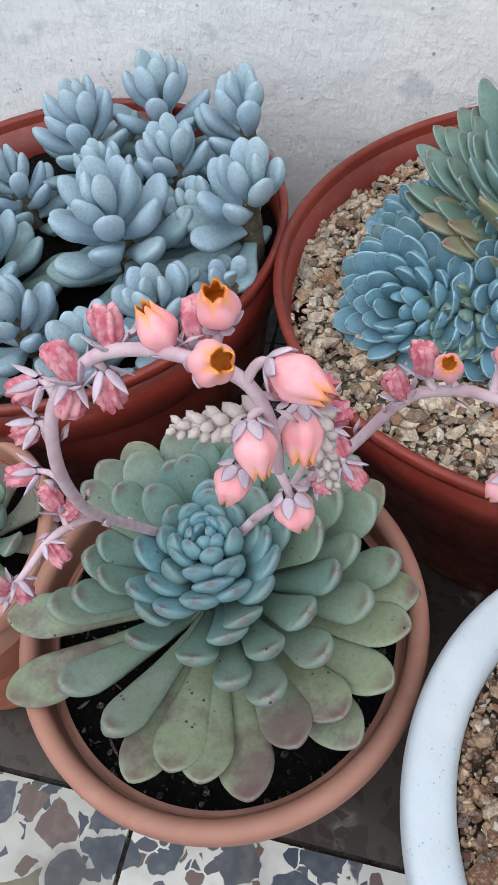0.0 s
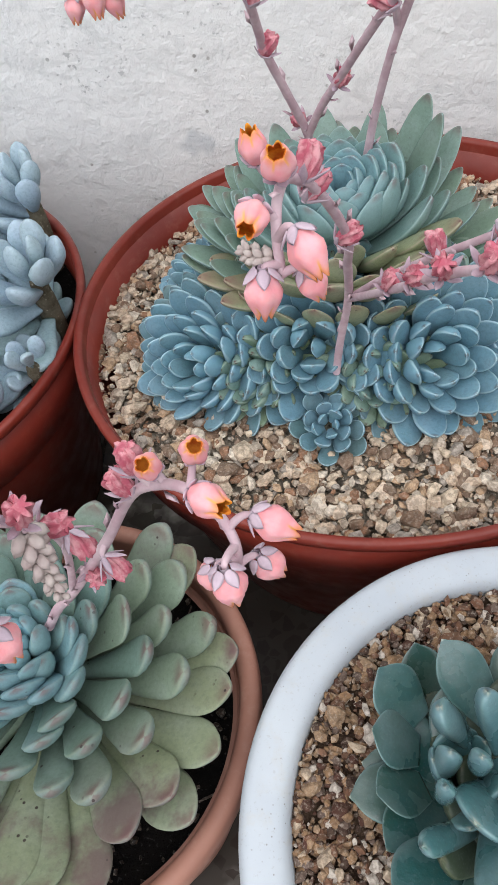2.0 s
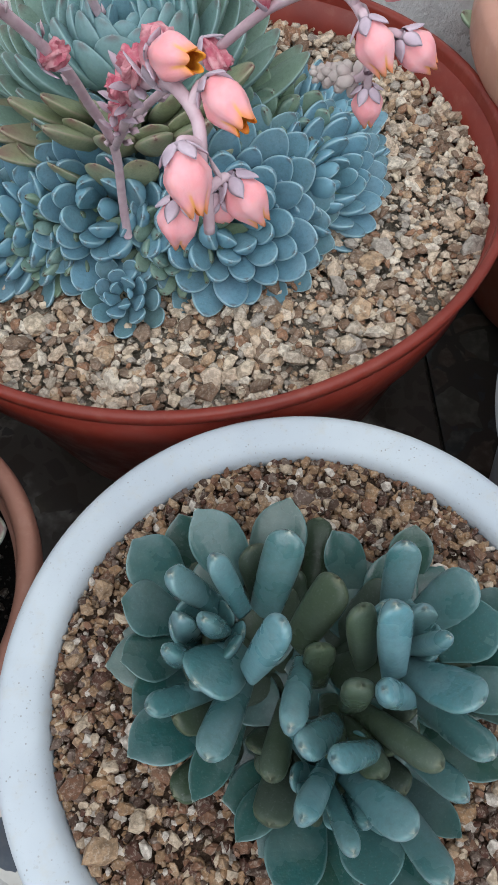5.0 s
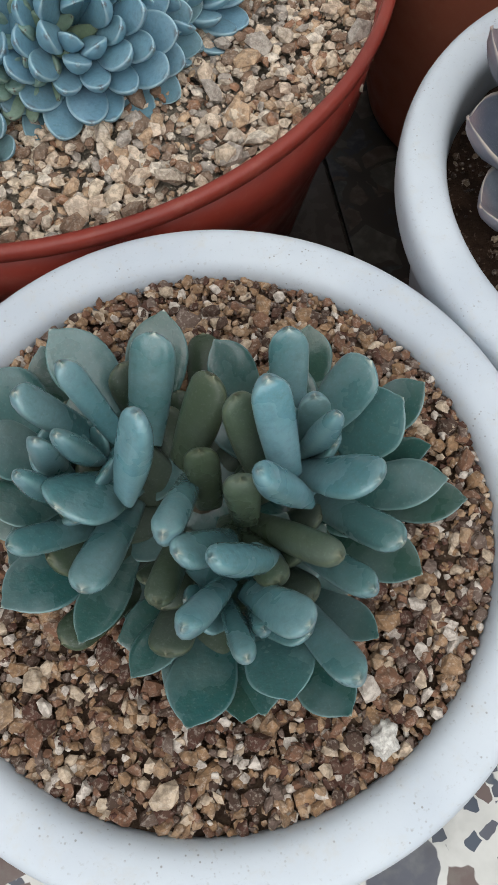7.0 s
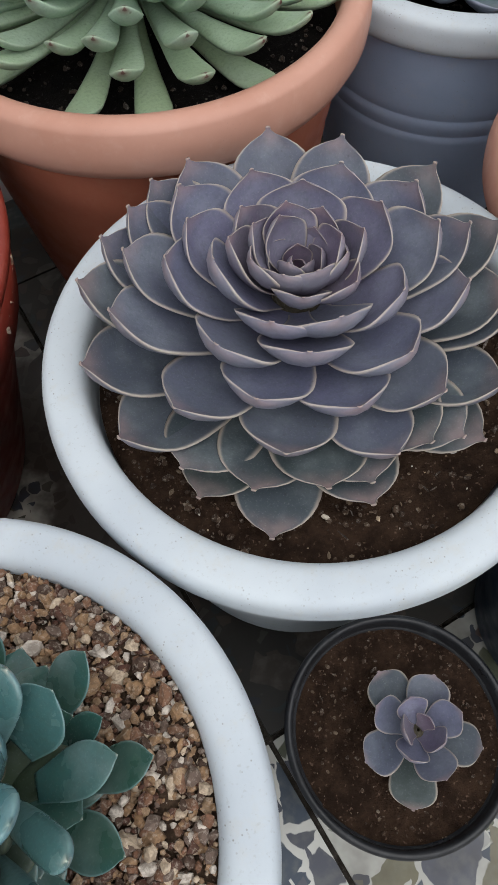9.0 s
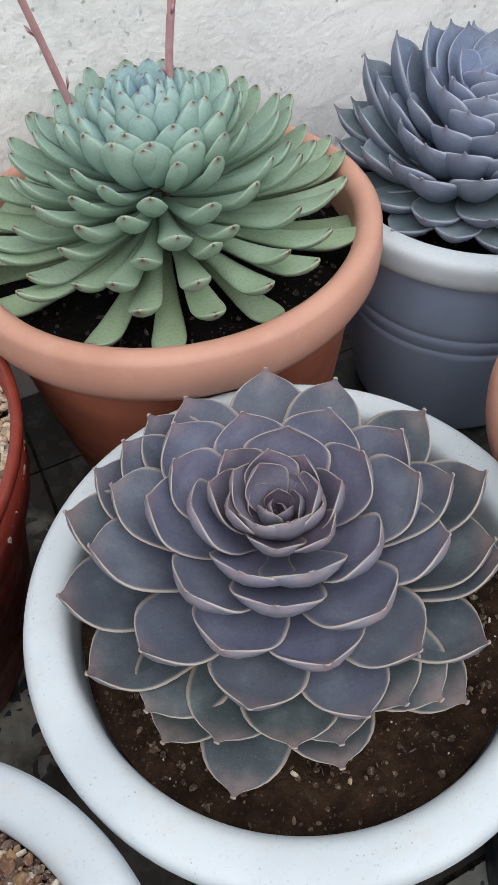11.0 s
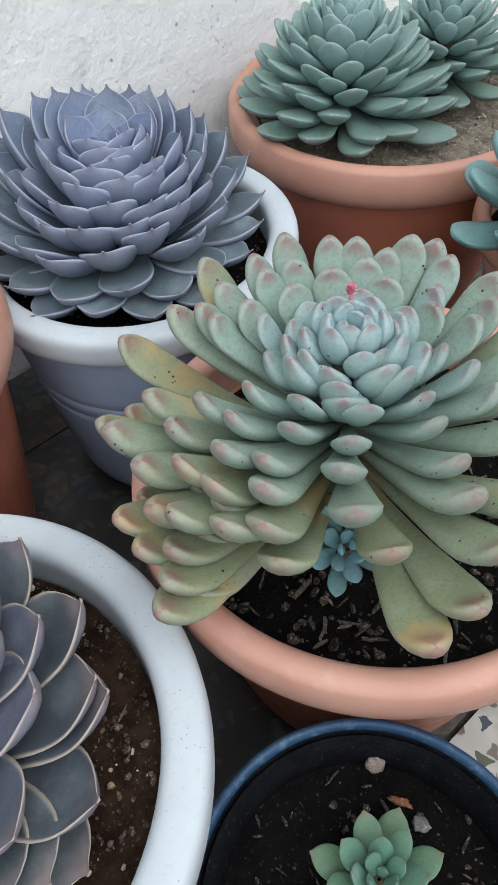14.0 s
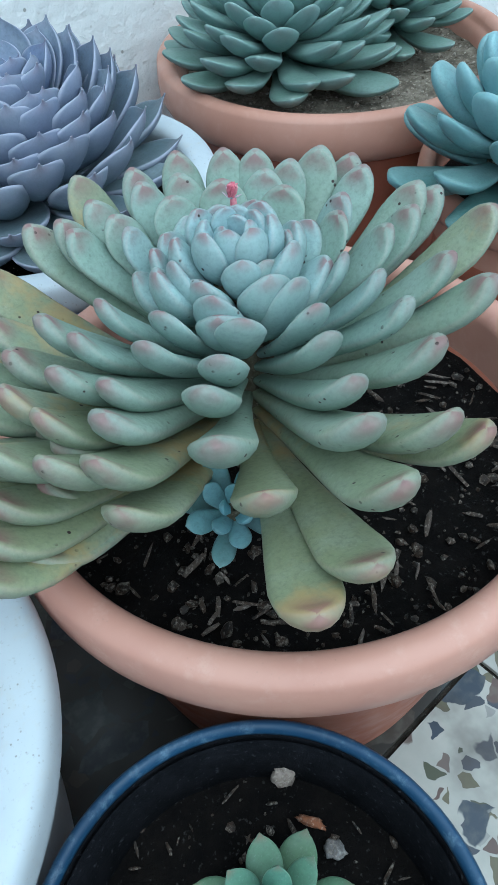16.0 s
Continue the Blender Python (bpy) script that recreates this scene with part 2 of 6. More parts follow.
M["clay"] = plastic("pale_clay", (0.36, 0.175, 0.125), (0.31, 0.15, 0.11), 0.55, 0.1, (0.55, 0.36, 0.28), 0.2)
M["brown"] = plastic("brown_red_plastic", (0.21, 0.030, 0.018), (0.15, 0.020, 0.013), 0.36, 0.1, (0.42, 0.22, 0.16), 0.14)
M["black"] = plastic("black_plastic", (0.012, 0.013, 0.015), (0.02, 0.021, 0.024), 0.35, 0.0, (0.12, 0.13, 0.14), 0.2)
M["navy_rim"] = plastic("scuffed_blue_plastic", (0.022, 0.065, 0.135), (0.015, 0.045, 0.10), 0.45, 0.0, (0.22, 0.34, 0.45), 0.5)
M["navy"] = plastic("navy_plastic", (0.010, 0.028, 0.065), (0.008, 0.02, 0.05), 0.4, 0.0, (0.16, 0.24, 0.34), 0.25)
M["soil_dark"] = soil_material("wet_potting_soil", (0.003, 0.0026, 0.0026), (0.008, 0.0065, 0.0056))
M["lining_dark"] = soil_material("near_black_lining", (0.006, 0.007, 0.010), (0.016, 0.017, 0.022))
M["soil_gravel"] = soil_material("gritty_brown_soil", (0.045, 0.028, 0.02), (0.12, 0.08, 0.052))
M["soil_brown"] = soil_material("brown_potting_soil", (0.020, 0.011, 0.007), (0.058, 0.034, 0.021))
M["soil_sand"] = soil_material("sandy_soil", (0.13, 0.11, 0.085), (0.34, 0.30, 0.24))
PALE = [(0.62, 0.49, 0.36), (0.50, 0.35, 0.22), (0.67, 0.55, 0.42), (0.23, 0.15, 0.10), (0.65, 0.54, 0.40), (0.24, 0.17, 0.12), (0.55, 0.47, 0.37), (0.72, 0.64, 0.52), (0.31, 0.17, 0.10), (0.38, 0.34, 0.29)]
RUST = [(0.19, 0.10, 0.06), (0.34, 0.23, 0.14), (0.075, 0.032, 0.022), (0.50, 0.40, 0.29), (0.17, 0.085, 0.05), (0.29, 0.18, 0.10), (0.06, 0.035, 0.025), (0.58, 0.52, 0.45), (0.14, 0.10, 0.08), (0.28, 0.17, 0.09)]
M["gravel_pale"] = crumbs_material("pale_gravel", PALE)
M["gravel_rust"] = crumbs_material("rusty_gravel", RUST)
M["crumbs_dark"] = crumbs_material("dark_bark_crumbs", [(0.007, 0.006, 0.005), (0.012, 0.010, 0.009), (0.028, 0.024, 0.021), (0.009, 0.007, 0.006), (0.005, 0.004, 0.004), (0.007, 0.006, 0.005), (0.011, 0.009, 0.007), (0.045, 0.039, 0.033)], 0.6)
M["crumbs_brown"] = crumbs_material("brown_soil_crumbs", [(0.04, 0.024, 0.016), (0.075, 0.047, 0.03), (0.025, 0.015, 0.01), (0.12, 0.085, 0.055), (0.05, 0.03, 0.019), (0.03, 0.018, 0.012), (0.06, 0.038, 0.024), (0.16, 0.12, 0.08)])
M["slivers"] = crumbs_material("bark_splinters", [(0.03, 0.022, 0.017), (0.06, 0.048, 0.04), (0.018, 0.014, 0.012), (0.10, 0.085, 0.075), (0.04, 0.03, 0.024)], 0.6)
M["grit"] = crumbs_material("white_grit", [(0.62, 0.56, 0.46), (0.48, 0.38, 0.26), (0.70, 0.68, 0.62), (0.34, 0.25, 0.16)])
M["crumbs_sand"] = crumbs_material("sandy_crumbs", [(0.34, 0.30, 0.24), (0.22, 0.19, 0.15), (0.45, 0.41, 0.35), (0.16, 0.13, 0.10)])
M["bark"] = soil_material("woody_stem", (0.09, 0.075, 0.05), (0.20, 0.18, 0.13))

M["leaf_p1"] = leaf_material("leaf_grey_green", (0.18, 0.37, 0.46), (0.145, 0.235, 0.20), (0.260, 0.30, 0.185), (0.13, 0.06, 0.06), 0.7, (0.36, 0.40, 0.30), 0.2, spots=0.9, blush=(0.14, 0.085, 0.09), blush_amount=0.8, under=(0.22, 0.32, 0.32), under_amount=0.3, tip_from=0.90, core=0.0)
M["leaf_p2"] = leaf_material("leaf_pale_blue", (0.37, 0.49, 0.55), (0.34, 0.46, 0.57), (0.19, 0.30, 0.30), (0.44, 0.54, 0.61), 0.35, bloom=0.5, rough=0.5, blush=(0.10, 0.15, 0.10), blush_amount=0.6)
M["leaf_p3"] = leaf_material("leaf_steel_blue", (0.18, 0.350, 0.425), (0.145, 0.285, 0.375), (0.105, 0.205, 0.225), (0.05, 0.04, 0.04), 0.8, (0.42, 0.60, 0.66), 0.75, edge_from=0.60, rough=0.44, tip_from=0.965, under=(0.20, 0.38, 0.48), under_amount=0.6)
M["leaf_p3_green"] = leaf_material("leaf_blue_green", (0.20, 0.38, 0.45), (0.18, 0.31, 0.31), (0.18, 0.25, 0.17), (0.12, 0.05, 0.05), 0.6, (0.36, 0.50, 0.50), 0.6, spots=0.3, tip_from=0.93, under=(0.22, 0.33, 0.32), under_amount=0.5)
# jade: near-white tip colour paints the glint on each point; oldest tone holds shade
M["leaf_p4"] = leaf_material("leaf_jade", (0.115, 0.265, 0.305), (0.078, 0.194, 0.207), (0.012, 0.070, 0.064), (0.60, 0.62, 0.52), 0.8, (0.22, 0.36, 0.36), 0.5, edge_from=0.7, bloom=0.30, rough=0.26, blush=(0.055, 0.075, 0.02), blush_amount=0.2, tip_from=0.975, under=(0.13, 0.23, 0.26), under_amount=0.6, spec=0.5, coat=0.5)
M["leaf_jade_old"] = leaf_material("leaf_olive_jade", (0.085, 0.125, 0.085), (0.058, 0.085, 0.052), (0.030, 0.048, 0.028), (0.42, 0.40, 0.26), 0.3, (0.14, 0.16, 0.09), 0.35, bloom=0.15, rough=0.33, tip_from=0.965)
M["leaf_p5"] = leaf_material("leaf_dusky_purple", (0.130, 0.085, 0.135), (0.150, 0.155, 0.245), (0.042, 0.055, 0.064), (0.36, 0.24, 0.23), 0.5, (0.50, 0.43, 0.36), 0.75, bloom=0.25, rough=0.40, edge_from=0.66, under=(0.19, 0.195, 0.235), under_amount=0.6, spots=0.25)
M["leaf_p6"] = leaf_material("leaf_apple_green", (0.28, 0.43, 0.50), (0.27, 0.40, 0.345), (0.31, 0.405, 0.25), (0.12, 0.06, 0.05), 0.8, (0.42, 0.52, 0.38), 0.4, spots=0.4, tip_from=0.95, core=0.8, under=(0.34, 0.45, 0.35), under_amount=0.35)
M["leaf_p7"] = leaf_material("leaf_slate_violet", (0.195, 0.245, 0.42), (0.185, 0.230, 0.335), (0.125, 0.170, 0.200), (0.24, 0.17, 0.19), 0.4, (0.40, 0.42, 0.52), 0.8, edge_from=0.62, bloom=0.45, rough=0.5, under=(0.22, 0.24, 0.33), under_amount=0.5)
M["leaf_p8"] = leaf_material("leaf_sage_pink_tip", (0.35, 0.49, 0.53), (0.26, 0.365, 0.315), (0.285, 0.32, 0.19), (0.23, 0.09, 0.10), 0.74, (0.46, 0.40, 0.36), 0.2, core=0.0, tip_from=0.87, spots=1.0, blush=(0.46, 0.33, 0.15), blush_amount=0.75, under=(0.28, 0.36, 0.33), under_amount=0.3)
M["leaf_p9"] = leaf_material("leaf_deep_teal", (0.38, 0.55, 0.57), (0.28, 0.41, 0.39), (0.15, 0.24, 0.20), (0.24, 0.28, 0.26), 0.5, (0.28, 0.40, 0.38), 0.6, rough=0.42, under=(0.20, 0.30, 0.30))
M["leaf_p10"] = leaf_material("leaf_turquoise", (0.34, 0.52, 0.56), (0.29, 0.47, 0.50), (0.10, 0.20, 0.19), (0.30, 0.46, 0.48), 0.3, (0.24, 0.42, 0.45), 0.35, rough=0.4, under=(0.20, 0.38, 0.42))
M["leaf_offset"] = leaf_material("leaf_pale_turquoise", (0.20, 0.42, 0.50), (0.21, 0.39, 0.44), (0.14, 0.26, 0.26), (0.40, 0.50, 0.52), 0.3, (0.32, 0.50, 0.55), 0.4)
M["leaf_small"] = leaf_material("leaf_fresh_green", (0.12, 0.25, 0.19), (0.10, 0.22, 0.16), (0.10, 0.18, 0.10), (0.20, 0.06, 0.05), 0.6, (0.26, 0.40, 0.28), 0.5)


# ---- building helpers ----
def part(name, bm, material, parent, label="", smooth=True):
    """Links a bmesh (or a mesh) as one mesh object under a thing or a part."""
    if isinstance(bm, bpy.types.Mesh):
        me = bm
    else:
        me = bpy.data.meshes.new(name)
        bm.to_mesh(me)
        bm.free()
        me.materials.append(material)
        me.polygons.foreach_set("use_smooth", [smooth] * len(me.polygons))
    ob = new(name, me)
    ob.parent = parent
    if label:
        ob["label"] = label
    return ob


def thing(name, label, category, at=(0, 0, 0), group="", kind="", turn=None):
    ob = new(name)
    ob.empty_display_size = 0.02
    ob.matrix_world = Matrix.Translation(at) @ (turn or Matrix.Identity(4))
    return tagged(ob, label, category, group, kind)


def lathe(profile, segs=96, closed=False, wobble=0.0):
    """A turned form from (radius, height) pairs."""
    bm = bmesh.new()
    rings = []
    for r, z in profile:
        ring = []
        for k in range(segs):
            a = 2 * math.pi * k / segs
            q = r * (1 + wobble * math.sin(3 * a + 1.3))
            ring.append(bm.verts.new((q * math.cos(a), q * math.sin(a), z)))
        rings.append(ring)
    pairs = list(zip(rings, rings[1:])) + ([(rings[-1], rings[0])] if closed else [])
    for lo, hi in pairs:
        for k in range(segs):
            bm.faces.new((lo[k], lo[(k + 1) % segs], hi[(k + 1) % segs], hi[k]))
    return bm


def arc(cx, cz, rx, rz, a0, a1, n):
    return [(cx + rx * math.cos(radians(a0 + (a1 - a0) * k / n)), cz + rz * math.sin(radians(a0 + (a1 - a0) * k / n))) for k in range(n + 1)]


def roll(cx, cz, rx, rz, a0, a1, n, square=0.62):
    """A rolled edge, flatter on top than an ellipse."""
    out = []
    for x, z in arc(0, 0, 1, 1, a0, a1, n):
        out.append((cx + rx * math.copysign(abs(x) ** square, x), cz + rz * math.copysign(abs(z) ** square, z) - 0.0012 * (1 - x) * 0.5))
    return out


def mesh_object(name, verts, faces, material, parent=None, smooth=False):
    me = bpy.data.meshes.new(name)
    me.from_pydata(verts, [], faces)
    me.materials.append(material)
    me.polygons.foreach_set("use_smooth", [smooth] * len(me.polygons))
    ob = new(name, me)
    ob.parent = parent
    return ob


ICO = None


def stones(name, label, category, places, material, squash=0.65, seed=1, rounded=0.33, stretch=1.0):
    """Loose angular crumbs or pebbles, joined: (x, y, z, size) each."""
    global ICO
    if ICO is None:
        b = bmesh.new()
        bmesh.ops.create_icosphere(b, subdivisions=1, radius=1.0)
        ICO = (np.array([v.co[:] for v in b.verts]), np.array([[v.index for v in f.verts] for f in b.faces]))
        b.free()
    rng = np.random.default_rng(seed)
    base, tri = ICO
    vs, fs = [], []
    for k, (x, y, z, s) in enumerate(places):
        q = base * (1 + rng.uniform(-rounded, rounded, (len(base), 1)))
        q = q * np.array([stretch * rng.uniform(0.75, 1.35), rng.uniform(0.6, 1.0), squash * rng.uniform(0.7, 1.3)]) * s / 2
        e = Euler((rng.uniform(-0.6, 0.6), rng.uniform(-0.6, 0.6), rng.uniform(0, 6.28))).to_matrix()
        q = q @ np.array(e).T + (x, y, z)
        vs.append(q)
        fs.append(tri + k * len(base))
    ob = mesh_object(name, np.concatenate(vs).tolist(), np.concatenate(fs).tolist(), material)
    return tagged(ob, label, category, kind="stuff")


def scatter(cx, cy, r0, r1, z, n, smin, smax, seed, power=2.2, lift=0.3, mound=0.0):
    rng = np.random.default_rng(seed)
    out = []
    for _ in range(n):
        r = math.sqrt(rng.uniform(r0 * r0, r1 * r1))
        a = rng.uniform(0, 2 * math.pi)
        s = smin + (smax - smin) * rng.uniform() ** power
        h = z + mound * (1 - (r / r1) ** 2) + rng.uniform(-0.3, lift) * s
        out.append((cx + min(r, r1 - s * 0.45) * math.cos(a), cy + min(r, r1 - s * 0.45) * math.sin(a), h, s))
    return out


def oval_bed(middle, kx, ky, places):
    return [(middle[0] + (x - middle[0]) * kx, middle[1] + (y - middle[1]) * ky, z, s) for x, y, z, s in places]


def soil_bed(name, label, cx, cy, r, z, material, seed, bumpy=0.0025, mound=0.0):
    """An uneven sheet of soil that fills a pot."""
    bm = bmesh.new()
    n, segs = 26, 72
    rows = []
    for i in range(n + 1):
        q = r * i / n
        ring = []
        for k in range(segs):
            a = 2 * math.pi * k / segs
            x, y = q * math.cos(a), q * math.sin(a)
            h = bumpy * (noise.noise((x * 70 + seed, y * 70, 0)) + 0.6 * noise.noise((x * 190, y * 190 + seed, 3)))
            ring.append(bm.verts.new((x, y, h + mound * (1 - (i / n) ** 2))))
        rows.append(ring)
    for lo, hi in zip(rows, rows[1:]):
        for k in range(segs):
            bm.faces.new((lo[k], hi[k], hi[(k + 1) % segs], lo[(k + 1) % segs]))
    bmesh.ops.remove_doubles(bm, verts=bm.verts, dist=1e-5)
    me = bpy.data.meshes.new(name)
    bm.to_mesh(me), bm.free()
    me.materials.append(material)
    me.polygons.foreach_set("use_smooth", [True] * len(me.polygons))
    ob = new(name, me)
    ob.location = (cx, cy, z)
    return tagged(ob, label, "soil", kind="stuff")


# ---- leaves ----
def leaf_mesh(name, width, material, thick=0.22, w=1.0, bend=20.0, flick=0.0, cup=0.1, keel=0.6, fold=0.0, nv=18, nr=16, fat=False, lens=1.3):
    """A fleshy leaf, 1 long, from its base along +y, upper side +z."""
    pts, p_end, q_end, point = width
    px, pw = zip(*pts)
    vs, data, faces = [], [], []
    y = z = 0.0
    ang_old, v_old = 0.0, 0.0
    for i in range(nv + 1):
        v = (1 - math.cos(math.pi * (0.15 + 0.85 * i / nv))) / 2
        v0 = (1 - math.cos(math.pi * 0.15)) / 2
        v = (v - v0) / (1 - v0)
        ang = radians(bend) * (v - 0.5) + radians(flick) * max(0.0, (v - 0.7) / 0.3) ** 1.5
        y += (v - v_old) * math.cos((ang + ang_old) / 2)
        z += (v - v_old) * math.sin((ang + ang_old) / 2)
        ang_old, v_old = ang, v
        share = float(np.interp(v, px, pw))
        if v > px[-1]:
            end = min(1.0, (v - px[-1]) / (1 - point - px[-1]))
            share = max(0.004, 1 - end ** p_end) ** (1 / q_end)
            if point:
                share = max(share, 0.16 * ((1 - v) / point) ** 1.3 if v > 1 - 1.6 * point else 0.0, 0.012)
        hw = 0.5 * w * share
        th = thick * (0.55 + 0.45 * math.sin(math.pi * min(1, v * 1.05))) * (share ** 0.62 if v > px[-1] else min(1.0, 0.5 + 0.5 * share))
        for k in range(nr):
            p = 2 * math.pi * k / nr
            c, s = math.cos(p), math.sin(p)
            x = hw * (math.copysign(abs(c) ** 0.8, c) if fat else c)
            q = s if fat else math.copysign(abs(s) ** lens, s)
            u = th * ((1 - keel) * q if q > 0 else keel * q) + cup * w * (abs(c) ** 2) * (hw / (0.5 * w)) - fold * th * (1 - abs(c))
            vs.append((x, y - u * math.sin(ang), z + u * math.cos(ang)))
            data.append((v, abs(c), s))
    for i in range(nv):
        for k in range(nr):
            a, b = i * nr + k, i * nr + (k + 1) % nr
            faces.append((a, b, b + nr, a + nr))
    faces.append(tuple(range(nr))[::-1])
    faces.append(tuple(nv * nr + k for k in range(nr)))
    me = bpy.data.meshes.new(name)
    me.from_pydata(vs, [], faces)
    at = me.attributes.new("leaf", "FLOAT_VECTOR", "POINT")
    at.data.foreach_set("vector", [q for d in data for q in d])
    me.materials.append(material)
    me.polygons.foreach_set("use_smooth", [True] * len(me.polygons))
    return me


# Outline of a leaf: widths up to the widest place, then the two powers of its rounded end and the length of its drawn-out point.
SPOON = ([(0, 0.34), (0.25, 0.42), (0.5, 0.64), (0.68, 0.88), (0.80, 1.0)], 2.0, 1.9, 0.0)
BLUNT = ([(0, 0.55), (0.2, 0.74), (0.45, 0.93), (0.70, 1.0)], 3.2, 2.0, 0.0)
PADDLE = ([(0, 0.42), (0.25, 0.6), (0.48, 0.86), (0.60, 0.97), (0.68, 1.0)], 2.1, 1.7, 0.0)
MUCRO = ([(0, 0.40), (0.2, 0.58), (0.40, 0.86), (0.52, 0.96), (0.64, 1.0)], 2.5, 1.75, 0.06)
POINTED = ([(0, 0.40), (0.2, 0.58), (0.40, 0.86), (0.52, 0.96), (0.64, 1.0)], 2.7, 1.95, 0.035)
CAPSULE = ([(0, 0.78), (0.3, 0.92), (0.6, 1.0), (0.74, 1.0)], 3.4, 2.1, 0.012)
LANCE = ([(0, 0.55), (0.2, 0.75), (0.42, 0.96), (0.56, 1.0)], 2.2, 1.4, 0.03)
BROAD = ([(0, 0.60), (0.3, 0.80), (0.6, 1.0), (0.72, 1.0)], 3.0, 2.0, 0.012)
GOLDEN = 137.508


def leaf_at(parent, me, az, elev, length, base_r, base_z, wide=1.0, roll=0.0, age=0.5, deep=1.0):
    ob = new("leaf", me)
    ob.parent = parent
    a = radians(az)
    m = Matrix.Translation((base_r * math.cos(a), base_r * math.sin(a), base_z))
    m = m @ Matrix.Rotation(a - math.pi / 2, 4, "Z") @ Matrix.Rotation(radians(elev), 4, "X") @ Matrix.Rotation(radians(roll), 4, "Y")
    ob.matrix_basis = m @ Matrix.Diagonal((length * wide, length, length * deep, 1))
    ob.color = (age, 0, 0, 1)
    return ob


def rosette(label, at, meshes, n, length, elev, base_z, base_r=(0.002, 0.01), pl=0.8, pe=1.0, pz=1.0, phase=0.0, hand=1, tilt=0.0, toward=0.0, seed=0, wide=(1.0, 1.0), category="succulent", group="", stem_r=0.008, stem_z=-0.03, jitter=1.0, stemmed=True, name="echeveria", oldest=1.0):
    """A rosette in golden-angle order, from the heart out. meshes: leaf meshes from heart to outside; pairs run from heart to outside."""
    turn = Matrix.Rotation(radians(toward), 4, "Z") @ Matrix.Rotation(radians(tilt), 4, "Y") @ Matrix.Rotation(radians(-toward), 4, "Z")
    top = thing(name, label, category, at, group, turn=turn)
    rng = random.Random(seed)
    for i in range(n):
        u = i / max(1, n - 1)
        le = length[0] + (length[1] - length[0]) * u ** pl
        el = elev[0] + (elev[1] - elev[0]) * u ** pe
        z = base_z[0] + (base_z[1] - base_z[0]) * u ** pz
        r = base_r[0] + (base_r[1] - base_r[0]) * u
        me = meshes[min(len(meshes) - 1, int(u * len(meshes)))]
        leaf_at(top, me, phase + hand * i * GOLDEN + rng.uniform(-5, 5) * jitter, el + rng.uniform(-4, 4) * jitter, le * rng.uniform(0.94, 1.06), r, z + rng.uniform(-0.001, 0.001), (wide[0] + (wide[1] - wide[0]) * u) * rng.uniform(0.93, 1.07), rng.uniform(-7, 7) * jitter, u * oldest)
    if stemmed:
        bm = lathe([(0.0005, base_z[0] + 0.001), (stem_r * 0.6, base_z[0]), (stem_r, (base_z[0] + base_z[1]) / 2), (stem_r * 1.1, base_z[1]), (stem_r * 1.0, stem_z)], 14)
        part("stem", bm, M["bark"], top)
    return top


CHORD = {}


def chord(me):
    """Where the end of a leaf mesh lies from its base: ahead and up."""
    if me.name not in CHORD:
        end = me.vertices[len(me.vertices) - 1].co
        CHORD[me.name] = (end.y, end.z)
    return CHORD[me.name]


def leaf_between(parent, me, base, tip, up, width, age, deep=1.0, roll=0.0):
    """A leaf from base to tip (in its plant's space), its upper side towards up."""
    d = Vector(tip) - Vector(base)
    reach, (ye, ze) = d.length, chord(me)
    far, tilt = math.hypot(ye, ze * deep), math.atan2(ze * deep, ye)
    d.normalize()
    n = (Vector(up) - d * d.dot(Vector(up))).normalized()
    if roll:
        n = (Matrix.Rotation(radians(roll), 3, d) @ n).normalized()
    x = d.cross(n)
    ya, za = d * math.cos(tilt) - n * math.sin(tilt), d * math.sin(tilt) + n * math.cos(tilt)
    k = reach / far
    ob = new("leaf", me)
    ob.parent = parent
    ob.matrix_basis = Matrix(((x.x * width, ya.x * k, za.x * k * deep, base[0]), (x.y * width, ya.y * k, za.y * k * deep, base[1]), (x.z * width, ya.z * k, za.z * k * deep, base[2]), (0, 0, 0, 1)))
    ob.color = (age, 0, 0, 1)
    return ob


def ring(plant, me, tips, tip_z, base_z, width, age, seed, base_r=0.006, deep=1.0):
    """One ring of leaves round a plant's axis: tips as (direction in degrees, reach in millimetres, and height where it has its own); tip_z: a height, or a form over the reach."""
    rng = random.Random(seed)
    for az, reach, *own in tips:
        a, r = radians(az), reach / 1000
        z = own[0] / 1000 if own else tip_z(r) if callable(tip_z) else tip_z
        b = base_r * min(1.0, r / 0.03)
        bz = base_z(r) if callable(base_z) else base_z
        ag = age(r) if callable(age) else age
        wd = width(r) if callable(width) else width
        leaf_between(plant, me, (b * math.cos(a), b * math.sin(a), bz + rng.uniform(-0.001, 0.001)), (r * math.cos(a), r * math.sin(a), z + rng.uniform(-0.001, 0.001)), (-0.25 * math.cos(a), -0.25 * math.sin(a), 1), wd * rng.uniform(0.94, 1.06), min(1, max(0, ag + rng.uniform(-0.05, 0.05))), deep, rng.uniform(-6, 6))


def low_leaves(plant, height, front=-9.0):
    """Takes off the leaves whose ends would lie under the gravel or run into a neighbour in front."""
    for ob in [c for c in plant.children if c.name.startswith("leaf")]:
        ye, ze = chord(ob.data)
        end = plant.matrix_world @ (ob.matrix_basis @ Vector((0, ye, ze)))
        if end.z < height or end.y < front:
            bpy.data.objects.remove(ob)


